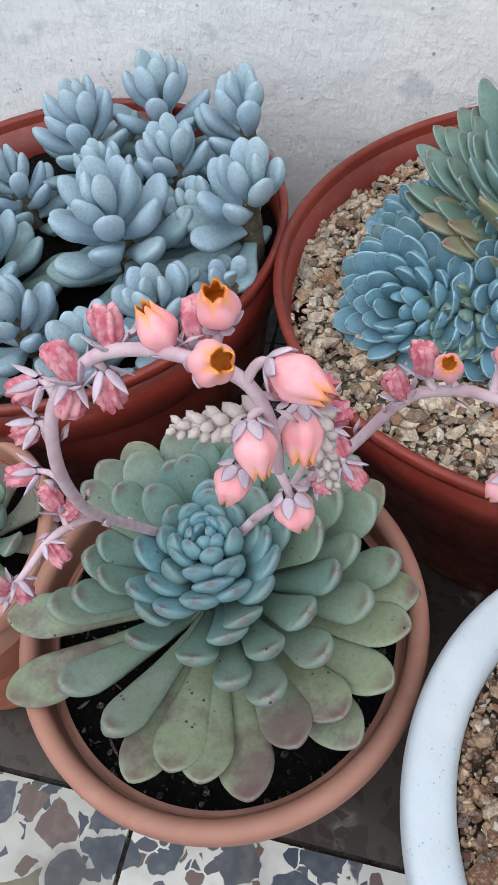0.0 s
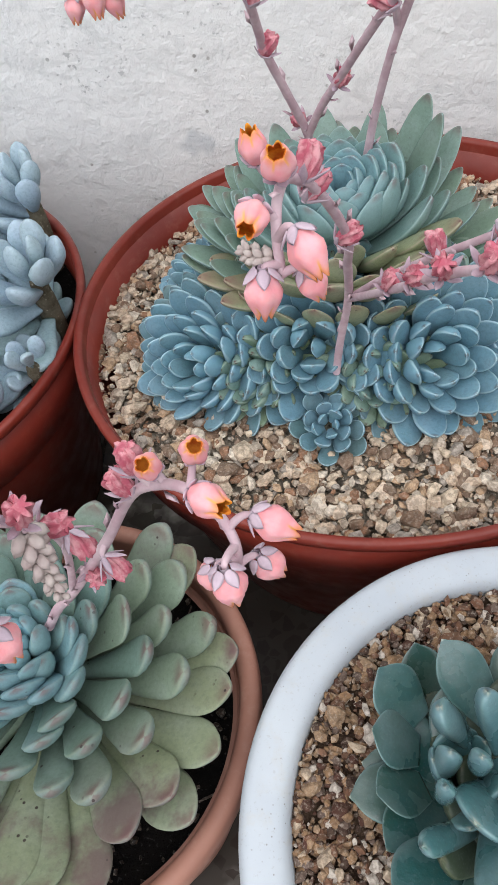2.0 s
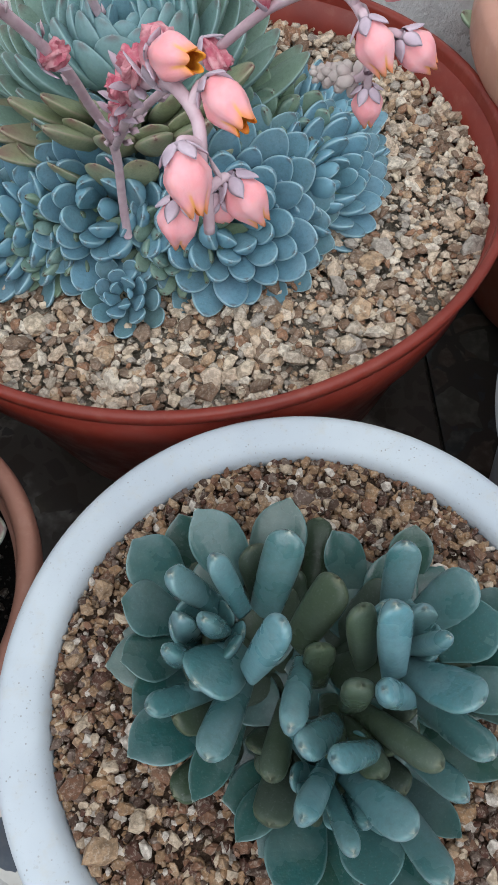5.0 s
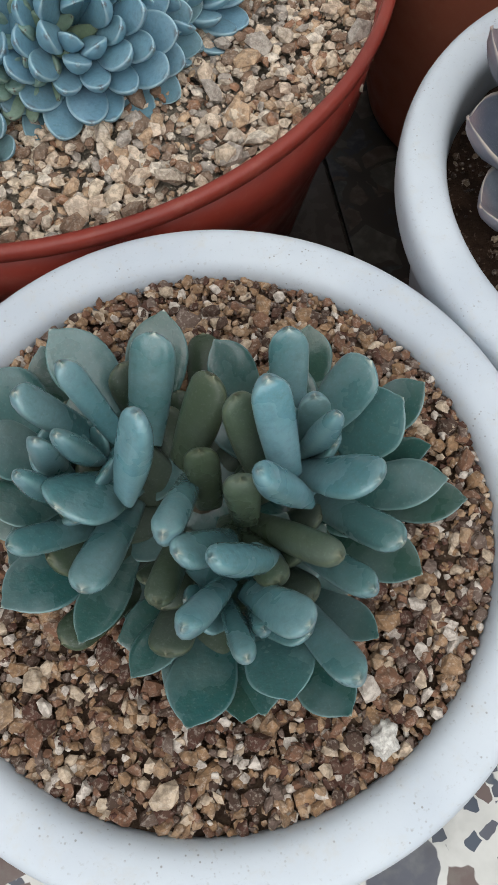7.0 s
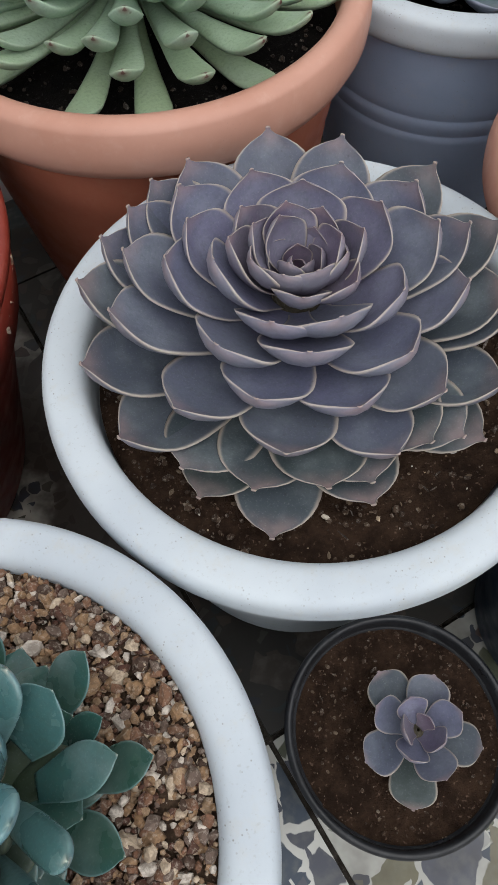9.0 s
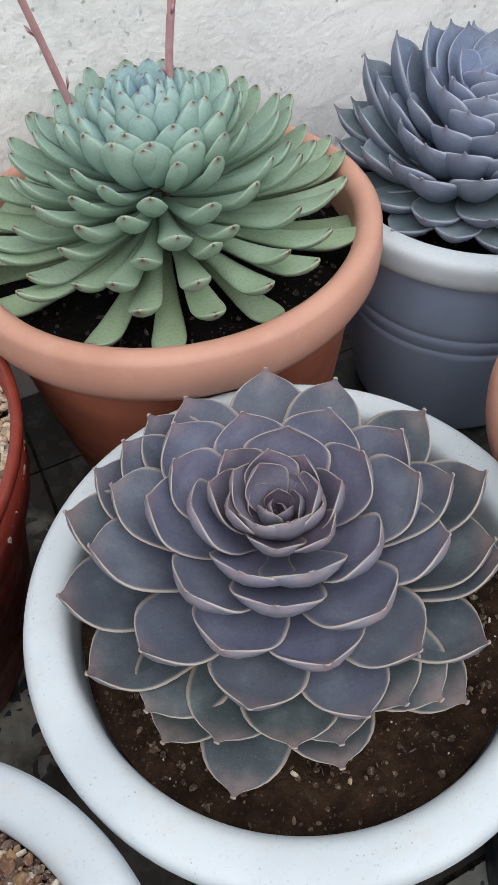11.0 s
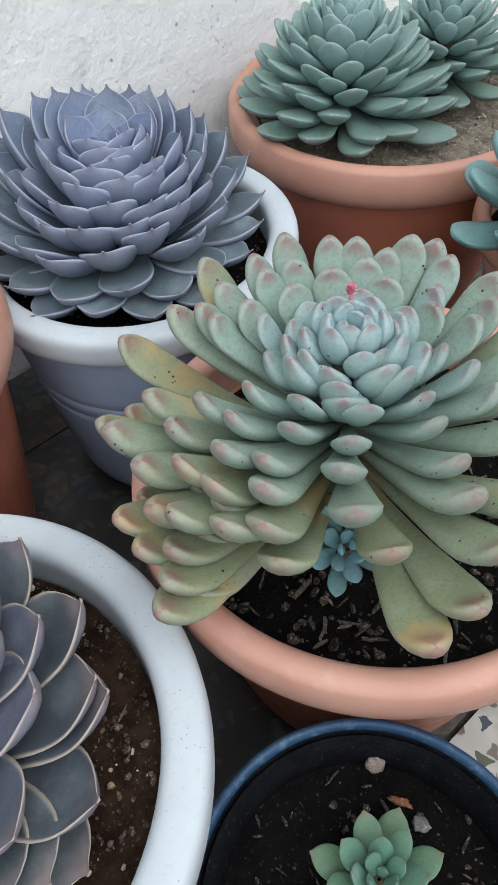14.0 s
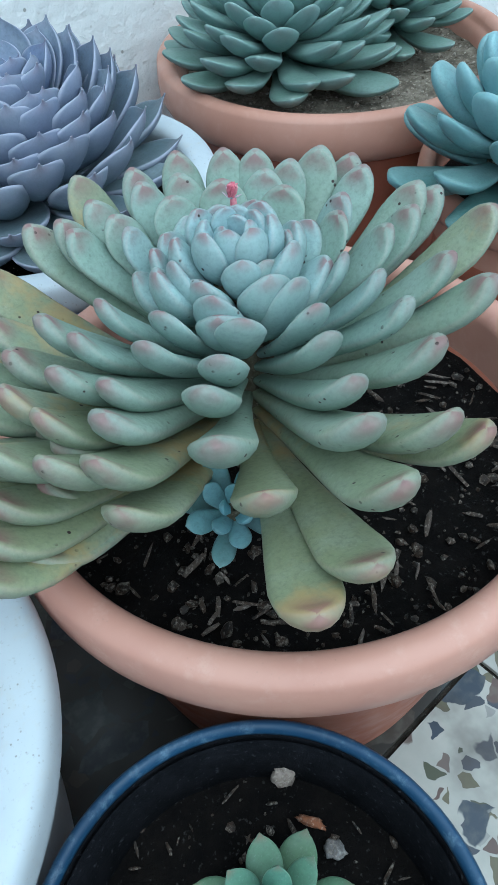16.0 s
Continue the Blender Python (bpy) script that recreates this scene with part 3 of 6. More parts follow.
def trim(plant, middle, radius, height):
    """Takes off the leaves that would run through the wall of a pot."""
    for ob in [c for c in plant.children if c.name.startswith("leaf")]:
        ye, ze = chord(ob.data)
        end = plant.matrix_world @ (ob.matrix_basis @ Vector((0, ye, ze)))
        if end.z < height and math.hypot(end.x - middle[0], end.y - middle[1]) > radius:
            bpy.data.objects.remove(ob)


# ---- pots ----
def white_pot(label, x, y, R, top, body="white", group="white pots", rim_w=0.0155, low=0.70, grooves=False):
    pot = thing("plant_pot", label, "plant pot", (x, y, 0), group)
    rim = [(R - rim_w, top - 0.030), (R - rim_w, top - 0.010)] + roll(R - rim_w / 2, top - 0.0085, rim_w / 2, 0.0085, 172, -55, 18) + [(R - 0.007, top - 0.018), (R - 0.010, top - 0.0175)]
    part("rim", lathe(rim, 128), M["white"], pot, "smooth white rolled rim")
    outer = [(R * low * 0.3, 0.002), (R * low - 0.004, 0.0015), (R * low, 0.006)]
    z0, z1 = 0.006, top - 0.017
    for k in range(1, 25):
        q = k / 24
        r = R * low + (R - 0.0085 - R * low) * (q ** 0.8)
        z = z0 + (z1 - z0) * q
        if grooves and k in (14, 16):
            outer += [(r, z - 0.0014), (r - 0.0005, z - 0.0004), (r - 0.0005, z + 0.0004), (r, z + 0.0014)]
        else:
            outer.append((r, z))
    outer += [(R - rim_w + 0.001, z1 - 0.001), (R - rim_w - 0.001, top - 0.028), (R * low - 0.002, 0.008), (R * low * 0.3, 0.006)]
    part("body", lathe(outer, 96), M[body], pot)
    return pot


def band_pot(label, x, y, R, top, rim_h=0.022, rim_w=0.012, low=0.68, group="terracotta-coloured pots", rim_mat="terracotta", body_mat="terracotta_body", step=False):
    """A turned pot with a tall rounded band for a rim."""
    pot = thing("plant_pot", label, "plant pot", (x, y, 0), group)
    rim = [(R - rim_w - 0.001, top - 0.034), (R - rim_w, top - 0.006)]
    rim += arc(R - rim_w / 2, top - rim_w / 2, rim_w / 2, rim_w / 2, 170, 30, 9)
    rim += [(R, top - rim_h * 0.5), (R - 0.0005, top - rim_h * 0.72), (R - 0.003, top - rim_h * 0.92), (R - 0.006, top - rim_h), (R - 0.011, top - rim_h + 0.0005)]
    if step:
        rim[0:2] = [(R - rim_w - 0.006, top - 0.034), (R - rim_w - 0.005, top - 0.008), (R - rim_w - 0.001, top - 0.006)]
    part("rim", lathe(rim, 128), M[rim_mat], pot, "rounded terracotta-coloured rim")
    z1 = top - rim_h + 0.001
    outer = [(R * low * 0.3, 0.002), (R * low - 0.004, 0.0015), (R * low, 0.006)]
    for k in range(1, 21):
        q = k / 20
        r = R * low + (R - 0.0095 - R * low) * (q ** 0.85)
        if k in (15,):
            r -= 0.0008
        outer.append((r, 0.006 + (z1 - 0.006) * q))
    outer += [(R - rim_w - 0.001, z1), (R - rim_w - 0.002, top - 0.033), (R * low - 0.002, 0.008), (R * low * 0.3, 0.006)]
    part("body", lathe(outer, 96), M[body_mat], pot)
    return pot


def thin_pot(label, x, y, R, top, group="brown nursery pots", mat="brown", lip=0.0035, band=0.035, low=0.74, name="plant_pot", lining=False, oval=0.0):
    """A thin-walled nursery pot with a narrow lip over a deep collar."""
    pot = thing(name, label, "plant pot", (x, y, 0), group)
    k = min(1.0, R / 0.12)
    pot.scale = (1 + oval, 1 - oval, 1)
    rim = [(R - lip - 0.0025, top - 0.030), (R - lip - 0.001, top - 0.002), (R - lip, top), (R - 0.001, top), (R, top - 0.0015), (R - 0.0003, top - 0.005), (R - 0.0022, top - 0.0062), (R - 0.0035, top - 0.0058)]
    part("rim", lathe(rim, 144), M["navy_rim" if mat == "navy" else mat], pot)
    outer = [(R * low * 0.3, 0.002), (R * low - 0.004, 0.0015), (R * low, 0.005), (R - 0.011 * k, top - band - 0.003), (R - 0.0095 * k, top - band - 0.002), (R - 0.006 * k, top - band), (R - 0.0025 * k, top - 0.006), (R - lip - 0.002, top - 0.006), (R - lip - 0.004, top - 0.030), (R * low - 0.002, 0.008), (R * low * 0.3, 0.006)]
    part("body", lathe(outer, 128), M[mat], pot)
    # inner wall much darker than the blue rim
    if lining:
        part("lining", lathe([(R - lip - 0.0014, top - 0.0025), (R - lip - 0.0075, top - 0.030), (R - lip - 0.0085, top - 0.0302), (R - lip - 0.0030, top - 0.0025)], 96), M["lining_dark"], pot, "near-black inner wall")
    return pot


# ---- setting ----
def box_bm(x0, x1, y0, y1, z0, z1):
    bm = bmesh.new()
    bmesh.ops.create_cube(bm, size=1.0, matrix=Matrix.Translation(((x0 + x1) / 2, (y0 + y1) / 2, (z0 + z1) / 2)) @ Matrix.Diagonal((x1 - x0, y1 - y0, z1 - z0, 1)))
    return bm


WALL_Y = 0.417
wall = part("wall_north", box_bm(-2.21, 2.29, WALL_Y, WALL_Y + 0.2, -0.1, 2.6), M["wall"], None, smooth=False)
tagged(wall, "rough whitewashed plaster wall with grey stains", "wall", kind="structure")
floor = part("floor", box_bm(-2.21, 2.29, -2.2, WALL_Y, -0.1, -0.003), M["grout"], None, smooth=False)
tagged(floor, "pale terrazzo tile floor with dark chips", "floor", kind="structure")
tile_meshes = []
for key in ("floor_light", "floor_dark_shade", "floor_navy", "floor_stain_shade"):
    bm = box_bm(0.0012, 0.2988, 0.0012, 0.2988, -0.006, 0.0)
    me = bpy.data.meshes.new("tile")
    bm.to_mesh(me), bm.free()
    me.materials.append(M[key])
    tile_meshes.append(me)
# 1 and 3: tiles with painted shade, mostly where the pots stand close
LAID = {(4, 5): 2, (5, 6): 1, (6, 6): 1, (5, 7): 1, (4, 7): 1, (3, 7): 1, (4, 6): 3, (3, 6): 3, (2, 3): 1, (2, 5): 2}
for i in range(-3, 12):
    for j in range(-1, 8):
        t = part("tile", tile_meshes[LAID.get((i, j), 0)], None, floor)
        t.location = (-1.31 + 0.30 * i, -1.753 + 0.30 * j, -0.0004 * ((i * 3 + j) % 3))
        if j == 7:
            t.scale.y = 0.228
# added wall behind the camera, never in view, holds back light from the horizon
sky_blocker = part("sky_blocker_south", box_bm(-2.21, 2.29, -2.35, -2.2, -0.1, 1.0), M["wall"], None, smooth=False)
tagged(sky_blocker, "unseen plain wall added to block low sky light", "wall", kind="structure")

# ---- pots ----
P1, P2, P3, P4, P5 = (-0.0617, 0.099), (-0.1955, 0.279), (0.0619, 0.2735), (0.0949, 0.0584), (0.2593, 0.1332)
P6, P7, P8, P9, P10 = (0.2905, 0.315), (0.4630, 0.2990), (0.4430, 0.1155), (0.6740, 0.3090), (0.660, 0.150)
PB, PC = (0.2242, 0.0210), (0.3394, 0.0199)
band_pot("pale terracotta-coloured pot with dark soil and a rosette", *P1, 0.0730, 0.1328, 0.014, 0.0075, rim_mat="clay", body_mat="clay")
thin_pot("wide brown-red plastic nursery pot against the wall", *P2, 0.1205, 0.1484)
thin_pot("very wide brown-red plastic pot filled with pale gravel", *P3, 0.1330, 0.1503, oval=0.036)
white_pot("white plastic pot with rolled rim and rusty gravel", *P4, 0.0885, 0.1487)
white_pot("white plastic pot with rolled rim and brown soil", *P5, 0.0906, 0.148)
band_pot("terracotta-coloured plastic pot with thick rounded rim", *P6, 0.0995, 0.172, 0.026, 0.013)
white_pot("white pot with grey grooved body beside the wall", *P7, 0.0850, 0.1490, body="grey_body", grooves=True)
band_pot("terracotta-coloured plastic pot with worn glossy rim", *P8, 0.0929, 0.148, 0.024, 0.012, rim_mat="terracotta_pale")
band_pot("terracotta-coloured pot with stepped rim and sandy soil", *P9, 0.1050, 0.1470, 0.026, 0.012, step=True)
band_pot("small terracotta-coloured pot with teal succulent", *P10, 0.065, 0.132, 0.018, 0.009)
thin_pot("small black plastic pot with brown soil", *PB, 0.0385, 0.086, "small dark pots", "black", 0.002, 0.012, 0.75)
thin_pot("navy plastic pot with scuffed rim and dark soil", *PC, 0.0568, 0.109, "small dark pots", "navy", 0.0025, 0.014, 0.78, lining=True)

# ---- soil and gravel ----
soil_bed("potting_soil", "dark wet potting soil with bark bits", *P1, 0.0653, 0.1155, M["soil_dark"], 1)
soil_bed("potting_soil", "dark potting soil under pale blue rosettes", *P2, 0.1155, 0.124, M["soil_dark"], 2, 0.004)
soil_bed("potting_soil", "soil bed under pale gravel", *P3, 0.1235, 0.127, M["soil_sand"], 3, 0.004, 0.004)
soil_bed("potting_soil", "soil bed under rusty gravel", *P4, 0.0730, 0.1400, M["soil_gravel"], 4, 0.003)
soil_bed("potting_soil", "brown gritty potting soil", *P5, 0.0740, 0.1300, M["soil_brown"], 5, 0.003)
soil_bed("potting_soil", "dark potting soil", *P6, 0.0855, 0.150, M["soil_dark"], 6)
soil_bed("potting_soil", "dark brown potting soil with white specks", *P7, 0.0690, 0.130, M["soil_dark"], 7)
soil_bed("potting_soil", "dark potting soil with bark slivers", *P8, 0.0795, 0.124, M["soil_dark"], 8, 0.003)
soil_bed("potting_soil", "grey sandy soil", *P9, 0.0870, 0.133, M["soil_sand"], 9, 0.002)
soil_bed("potting_soil", "dark potting soil", *P10, 0.055, 0.115, M["soil_dark"], 10)
soil_bed("potting_soil", "brown soil with small crumbs", *PB, 0.0357, 0.079, M["soil_brown"], 11, 0.0015)
soil_bed("potting_soil", "black potting soil with bark slivers", *PC, 0.0503, 0.087, M["soil_dark"], 12, 0.002)
stones("gravel", "pale beige angular gravel filling the brown pot", "gravel", oval_bed(P3, 1.062, 0.972, scatter(*P3, 0.0, 0.1262, 0.1300, 6400, 0.0026, 0.0068, 21, 1.5, 0.45, 0.004) + scatter(*P3, 0.0, 0.1262, 0.1292, 6000, 0.0015, 0.0036, 221, 1.2, 0.3, 0.004) + scatter(*P3, 0.02, 0.1240, 0.1312, 520, 0.0066, 0.0112, 121, 1.8, 0.25, 0.004)), M["gravel_pale"], 0.55, seed=21, rounded=0.28)
stones("gravel", "rusty mixed gravel filling the white pot", "gravel", scatter(*P4, 0.0, 0.0733, 0.1420, 6800, 0.0015, 0.0044, 22, 1.5, 0.5) + scatter(*P4, 0.0, 0.0733, 0.1414, 4200, 0.0009, 0.0022, 222, 1.3, 0.4) + scatter(*P4, 0.02, 0.0720, 0.1430, 380, 0.0042, 0.0080, 122, 1.8, 0.25), M["gravel_rust"], seed=22)
stones("soil_crumbs", "brown crumbs and pale grit on the soil", "soil", scatter(*P5, 0.0, 0.0725, 0.1305, 1500, 0.0008, 0.0030, 23, 2.5), M["crumbs_brown"], seed=23)
stones("soil_crumbs", "dark bark crumbs on the soil", "soil", scatter(*P1, 0.0, 0.0640, 0.1160, 500, 0.0010, 0.0040, 24, 2.5), M["crumbs_dark"], seed=24)
stones("soil_crumbs", "dark bark crumbs on the soil", "soil", scatter(*P6, 0.0, 0.0845, 0.1505, 500, 0.0010, 0.0040, 25, 2.5), M["crumbs_dark"], seed=25)
stones("soil_crumbs", "dark bark crumbs on the soil", "soil", scatter(*P7, 0.0, 0.0680, 0.1305, 500, 0.0008, 0.0030, 26, 2.5), M["crumbs_dark"], seed=26)
stones("soil_crumbs", "dark bark crumbs and slivers on the soil", "soil", scatter(*P8, 0.0, 0.0785, 0.1245, 900, 0.0010, 0.0050, 27, 2.8), M["crumbs_dark"], seed=27)
stones("soil_crumbs", "sandy grit on the soil", "soil", scatter(*P9, 0.0, 0.0860, 0.1335, 1500, 0.0008, 0.0028, 28, 2.0), M["crumbs_sand"], seed=28)
stones("soil_crumbs", "fine brown crumbs on the soil", "soil", scatter(*PB, 0.0, 0.035, 0.0795, 350, 0.0005, 0.0020, 29, 2.5), M["crumbs_brown"], seed=29)
stones("soil_crumbs", "dark bark crumbs on the soil", "soil", scatter(*PC, 0.0, 0.0495, 0.0873, 160, 0.0008, 0.0035, 30, 2.8), M["crumbs_dark"], seed=30)

stones("bark_slivers", "splinters of dark bark lying on the soil", "bark", scatter(*P8, 0.02, 0.074, 0.1265, 170, 0.0012, 0.0026, 31, 1.5), M["slivers"], 0.5, 31, 0.3, 4.2)
stones("bark_slivers", "splinters of dark bark lying on the soil", "bark", scatter(*PC, 0.01, 0.047, 0.0890, 60, 0.0008, 0.0018, 32, 1.5), M["crumbs_dark"], 0.5, 32, 0.3, 4.2)
stones("bark_slivers", "splinters of bark lying on the soil", "bark", scatter(*P5, 0.02, 0.070, 0.1325, 60, 0.0007, 0.0016, 33, 1.5), M["slivers"], 0.5, 33, 0.3, 4.2)
stones("bark_slivers", "splinters of dark bark lying on the soil", "bark", scatter(*P1, 0.02, 0.061, 0.1170, 60, 0.0009, 0.0020, 34, 1.5), M["slivers"], 0.5, 34, 0.3, 4.2)
stones("white_grit", "white grit scattered on the brown soil", "grit", scatter(*P5, 0.03, 0.071, 0.1325, 130, 0.0007, 0.0028, 35, 2.5), M["grit"], 0.8, 35)
stones("white_grit", "white grit scattered on the dark soil", "grit", scatter(*P7, 0.03, 0.067, 0.1320, 60, 0.0006, 0.0020, 36, 2.5), M["grit"], 0.8, 36)

# ---- succulents ----
sp1 = [leaf_mesh("leaf", PADDLE, M["leaf_p1"], 0.38, 0.50, 46, 18, 0.03, lens=1.05), leaf_mesh("leaf", SPOON, M["leaf_p1"], 0.23, 0.46, 36, 38, 0.04, lens=1.05, nv=24), leaf_mesh("leaf", SPOON, M["leaf_p1"], 0.15, 0.40, 22, 20, 0.05, lens=1.1, nv=24)]
p1 = rosette("grey-green spoon-leaved rosette with blue heart and spotted old leaves", (-0.0614, 0.1067, 0.115), sp1[:1], 24, (0.009, 0.022), (86, 46), (0.054, 0.042), (0.001, 0.004), 0.8, 0.9, 1, 10, 1, seed=1, oldest=0.25, stem_z=-0.005, stem_r=0.007)
p1_base = lambda r: 0.048 - 0.50 * r
ring(p1, sp1[0], [(233, 11, 63), (313, 14, 63), (277, 14, 63)], 0, p1_base, 0.022, 0.12, 10, 0.003, deep=0.55)
ring(p1, sp1[0], [(293, 18, 62), (99, 18, 62), (7, 20, 61), (204, 21, 61), (311, 22, 61), (239, 22, 61), (279, 23, 61), (349, 24, 60), (257, 27, 60), (328, 27, 59), (230, 28, 59)], 0, p1_base, 0.026, lambda r: r * 5, 11, deep=0.5)
ring(p1, sp1[1], [(248, 30, 58), (308, 30, 58), (117, 32, 58), (296, 33, 57), (128, 33, 57), (210, 35, 56), (190, 35, 56), (250, 38, 55), (279, 38, 55), (334, 40, 54), (197, 40, 54), (157, 40, 54), (312, 41, 54), (357, 42, 53), (294, 45, 51), (211, 45, 51)], 0, p1_base, 0.028, lambda r: r * 10, 12, deep=0.66)
ring(p1, sp1[1], [(36, 46, 51), (13, 47, 50), (328, 50, 48), (305, 51, 48), (352, 53, 46), (208, 55, 45), (159, 59, 42), (10, 60, 41), (254, 61, 41), (233, 61, 40)], 0, p1_base, 0.031, 0.62, 13, deep=0.66)
ring(p1, sp1[2], [(321, 64, 38), (38, 64, 38), (307, 64, 39), (137, 64, 38), (273, 65, 37), (352, 66, 37), (3, 67, 35), (281, 67, 36), (336, 68, 35), (263, 70, 33), (320, 71, 32), (292, 72, 32), (202, 75, 29), (221, 80, 24)], 0, 0.014, 0.043, 0.95, 14, deep=0.75)
ring(p1, sp1[0], [(20, 26, 60), (50, 22, 61), (75, 28, 60), (150, 26, 60), (40, 34, 58), (88, 36, 57), (108, 40, 55)], 0, p1_base, 0.026, 0.3, 15, deep=0.55)
ring(p1, sp1[1], [(15, 36, 57), (62, 44, 54), (95, 48, 52), (30, 56, 47), (120, 52, 49), (140, 48, 51), (75, 57, 45), (150, 60, 42), (105, 60, 42), (50, 62, 40)], 0, p1_base, 0.036, 0.6, 16, deep=0.55)

fat_p2 = [leaf_mesh("leaf", PADDLE, M["leaf_p2"], 0.32, 0.44, 30, 0, 0.02, fat=True), leaf_mesh("leaf", PADDLE, M["leaf_p2"], 0.30, 0.48, 22, 0, 0.02, fat=True)]
P2_SPOTS = [(-0.090, 0.278, 0.172, 1.3, 14, 300), (-0.108, 0.345, 0.168, 1.2, 4, 60), (-0.162, 0.366, 0.166, 1.2, 4, 90), (-0.096, 0.250, 0.146, 0.85, 30, 300), (-0.121, 0.228, 0.150, 1.1, 14, 280), (-0.152, 0.264, 0.168, 1.4, 8, 250), (-0.140, 0.318, 0.160, 1.15, 4, 300), (-0.118, 0.290, 0.150, 1.05, 10, 240), (-0.150, 0.205, 0.142, 1.15, 12, 270), (-0.200, 0.345, 0.164, 1.2, 6, 150), (-0.178, 0.310, 0.154, 1.0, 6, 120), (-0.225, 0.250, 0.158, 1.2, 12, 200), (-0.190, 0.215, 0.146, 1.15, 10, 250), (-0.262, 0.295, 0.152, 1.1, 12, 180), (-0.232, 0.310, 0.150, 1.0, 8, 150)]
for k, (x, y, z, s, tl, tw) in enumerate(P2_SPOTS):
    x, y, z = x + 0.002, y - 0.002, z - 0.009
    top = rosette("pale blue fat-leaved rosette in the brown pot", (x, y, z), fat_p2, 27, (0.016 * s, 0.028 * s), (82, 0), (0.015, -0.026), (0.001, 0.007), 0.5, 0.8, 1, 40 * k, 1 if k % 2 else -1, tl, tw, seed=20 + k, group="pale blue rosettes", stem_r=0.005, stem_z=-0.040, name="pachyphytum", jitter=1.6)
    trim(top, P2, 0.116, 0.190)


pad_green = [leaf_mesh("leaf", PADDLE, M["leaf_p3_green"], 0.24, 0.52, 44, 8, 0.08), leaf_mesh("leaf", PADDLE, M["leaf_p3_green"], 0.15, 0.31, 34, 8, 0.07), leaf_mesh("leaf", PADDLE, M["leaf_p3_green"], 0.11, 0.22, 26, 8, 0.05)]
pad_blue = [leaf_mesh("leaf", PADDLE, M["leaf_p3"], 0.20, 0.30, 34, 8, 0.07), leaf_mesh("leaf", PADDLE, M["leaf_p3"], 0.19, 0.345, 30, 12, 0.06), leaf_mesh("leaf", PADDLE, M["leaf_p3"], 0.17, 0.31, 24, 12, 0.04)]
back = rosette("large blue-green rosette with reddish old leaves", (0.0490, 0.2790, 0.138), pad_green, 108, (0.016, 0.069), (82, 22), (0.058, 0.012), (0.002, 0.010), 0.75, 0.75, 0.9, 30, 1, 5, 268, seed=3, stem_z=-0.03)
low_leaves(back, 0.172, 0.255)
# heart of each rosette, its size, how far it leans and towards where, and whether it is a mossy one
SIDES = [(0.0335, 0.2200, 0.172, 1.05, 46, 266, 0), (-0.0205, 0.2275, 0.161, 0.94, 48, 235, 0), (0.0840, 0.2140, 0.168, 1.04, 45, 280, 0), (0.1370, 0.2820, 0.160, 0.86, 40, 350, 0), (-0.0270, 0.2800, 0.160, 0.82, 44, 195, 0), (0.1270, 0.2430, 0.159, 0.90, 46, 315, 0), (0.0590, 0.2120, 0.158, 0.62, 55, 271, 1), (0.0055, 0.2200, 0.156, 0.62, 55, 250, 1), (0.1130, 0.2560, 0.166, 0.82, 38, 305, 1), (0.0000, 0.2580, 0.174, 0.90, 40, 225, 1), (0.0860, 0.2540, 0.176, 0.84, 36, 280, 1), (0.0200, 0.2540, 0.178, 0.86, 36, 255, 1)]
M["leaf_olive"] = leaf_material("leaf_olive_blush", (0.29, 0.33, 0.22), (0.30, 0.33, 0.20), (0.27, 0.32, 0.18), (0.20, 0.08, 0.08), 0.7, (0.42, 0.34, 0.27), 0.6, spots=0.5, blush=(0.36, 0.24, 0.17), blush_amount=0.45, core=0.6)
M["leaf_moss"] = leaf_material("leaf_mossy_blue", (0.20, 0.33, 0.31), (0.20, 0.29, 0.20), (0.20, 0.26, 0.14), (0.07, 0.035, 0.03), 0.8, (0.30, 0.38, 0.30), 0.6, edge_from=0.6, rough=0.44, tip_from=0.955, spots=0.4, core=0.7)
pad_moss = [leaf_mesh("leaf", PADDLE, M["leaf_moss"], 0.28, 0.36, 40, 8, 0.05), leaf_mesh("leaf", PADDLE, M["leaf_moss"], 0.20, 0.22, 30, 10, 0.05), leaf_mesh("leaf", PADDLE, M["leaf_moss"], 0.16, 0.19, 20, 8, 0.03)]
for k, (x, y, z, size, tl, tw, mossy) in enumerate(SIDES):
    lean = Matrix.Rotation(radians(tw), 3, "Z") @ Matrix.Rotation(radians(tl), 3, "Y") @ Vector((0, 0, 1))
    foot = Vector((x, y, z)) - lean * 0.038 * size
    top = rosette("mossy green rosette squeezed between steel-blue ones" if mossy else "steel-blue rosette with tightly packed leaves on gravel", foot, pad_moss if mossy else pad_blue, 60 if mossy else 82, (0.026 * size, 0.042 * size), (88, 10), (0.010 * size, -0.001 * size), (0.001, 0.006), 0.35, 0.58, 0.6, 50 * k, 1, tl, tw, seed=40 + k, group="steel-blue rosettes", stem_z=-0.010, stem_r=0.006)
    low_leaves(top, 0.131)
olive = leaf_mesh("leaf", PADDLE, M["leaf_olive"], 0.22, 0.42, 24, 6, 0.05)
ring(back, olive, [(264, 38, 67), (281, 42, 61), (299, 42, 62), (318, 45, 58), (244, 42, 62), (226, 46, 57)], 0, 0.036, 0.034, 0.4, 59, 0.026, deep=0.6)
ring(back, olive, [(272, 47, 52), (290, 50, 50), (255, 49, 51), (308, 52, 47), (236, 51, 48), (216, 52, 46)], 0, 0.022, 0.032, 0.6, 56, 0.034, deep=0.6)
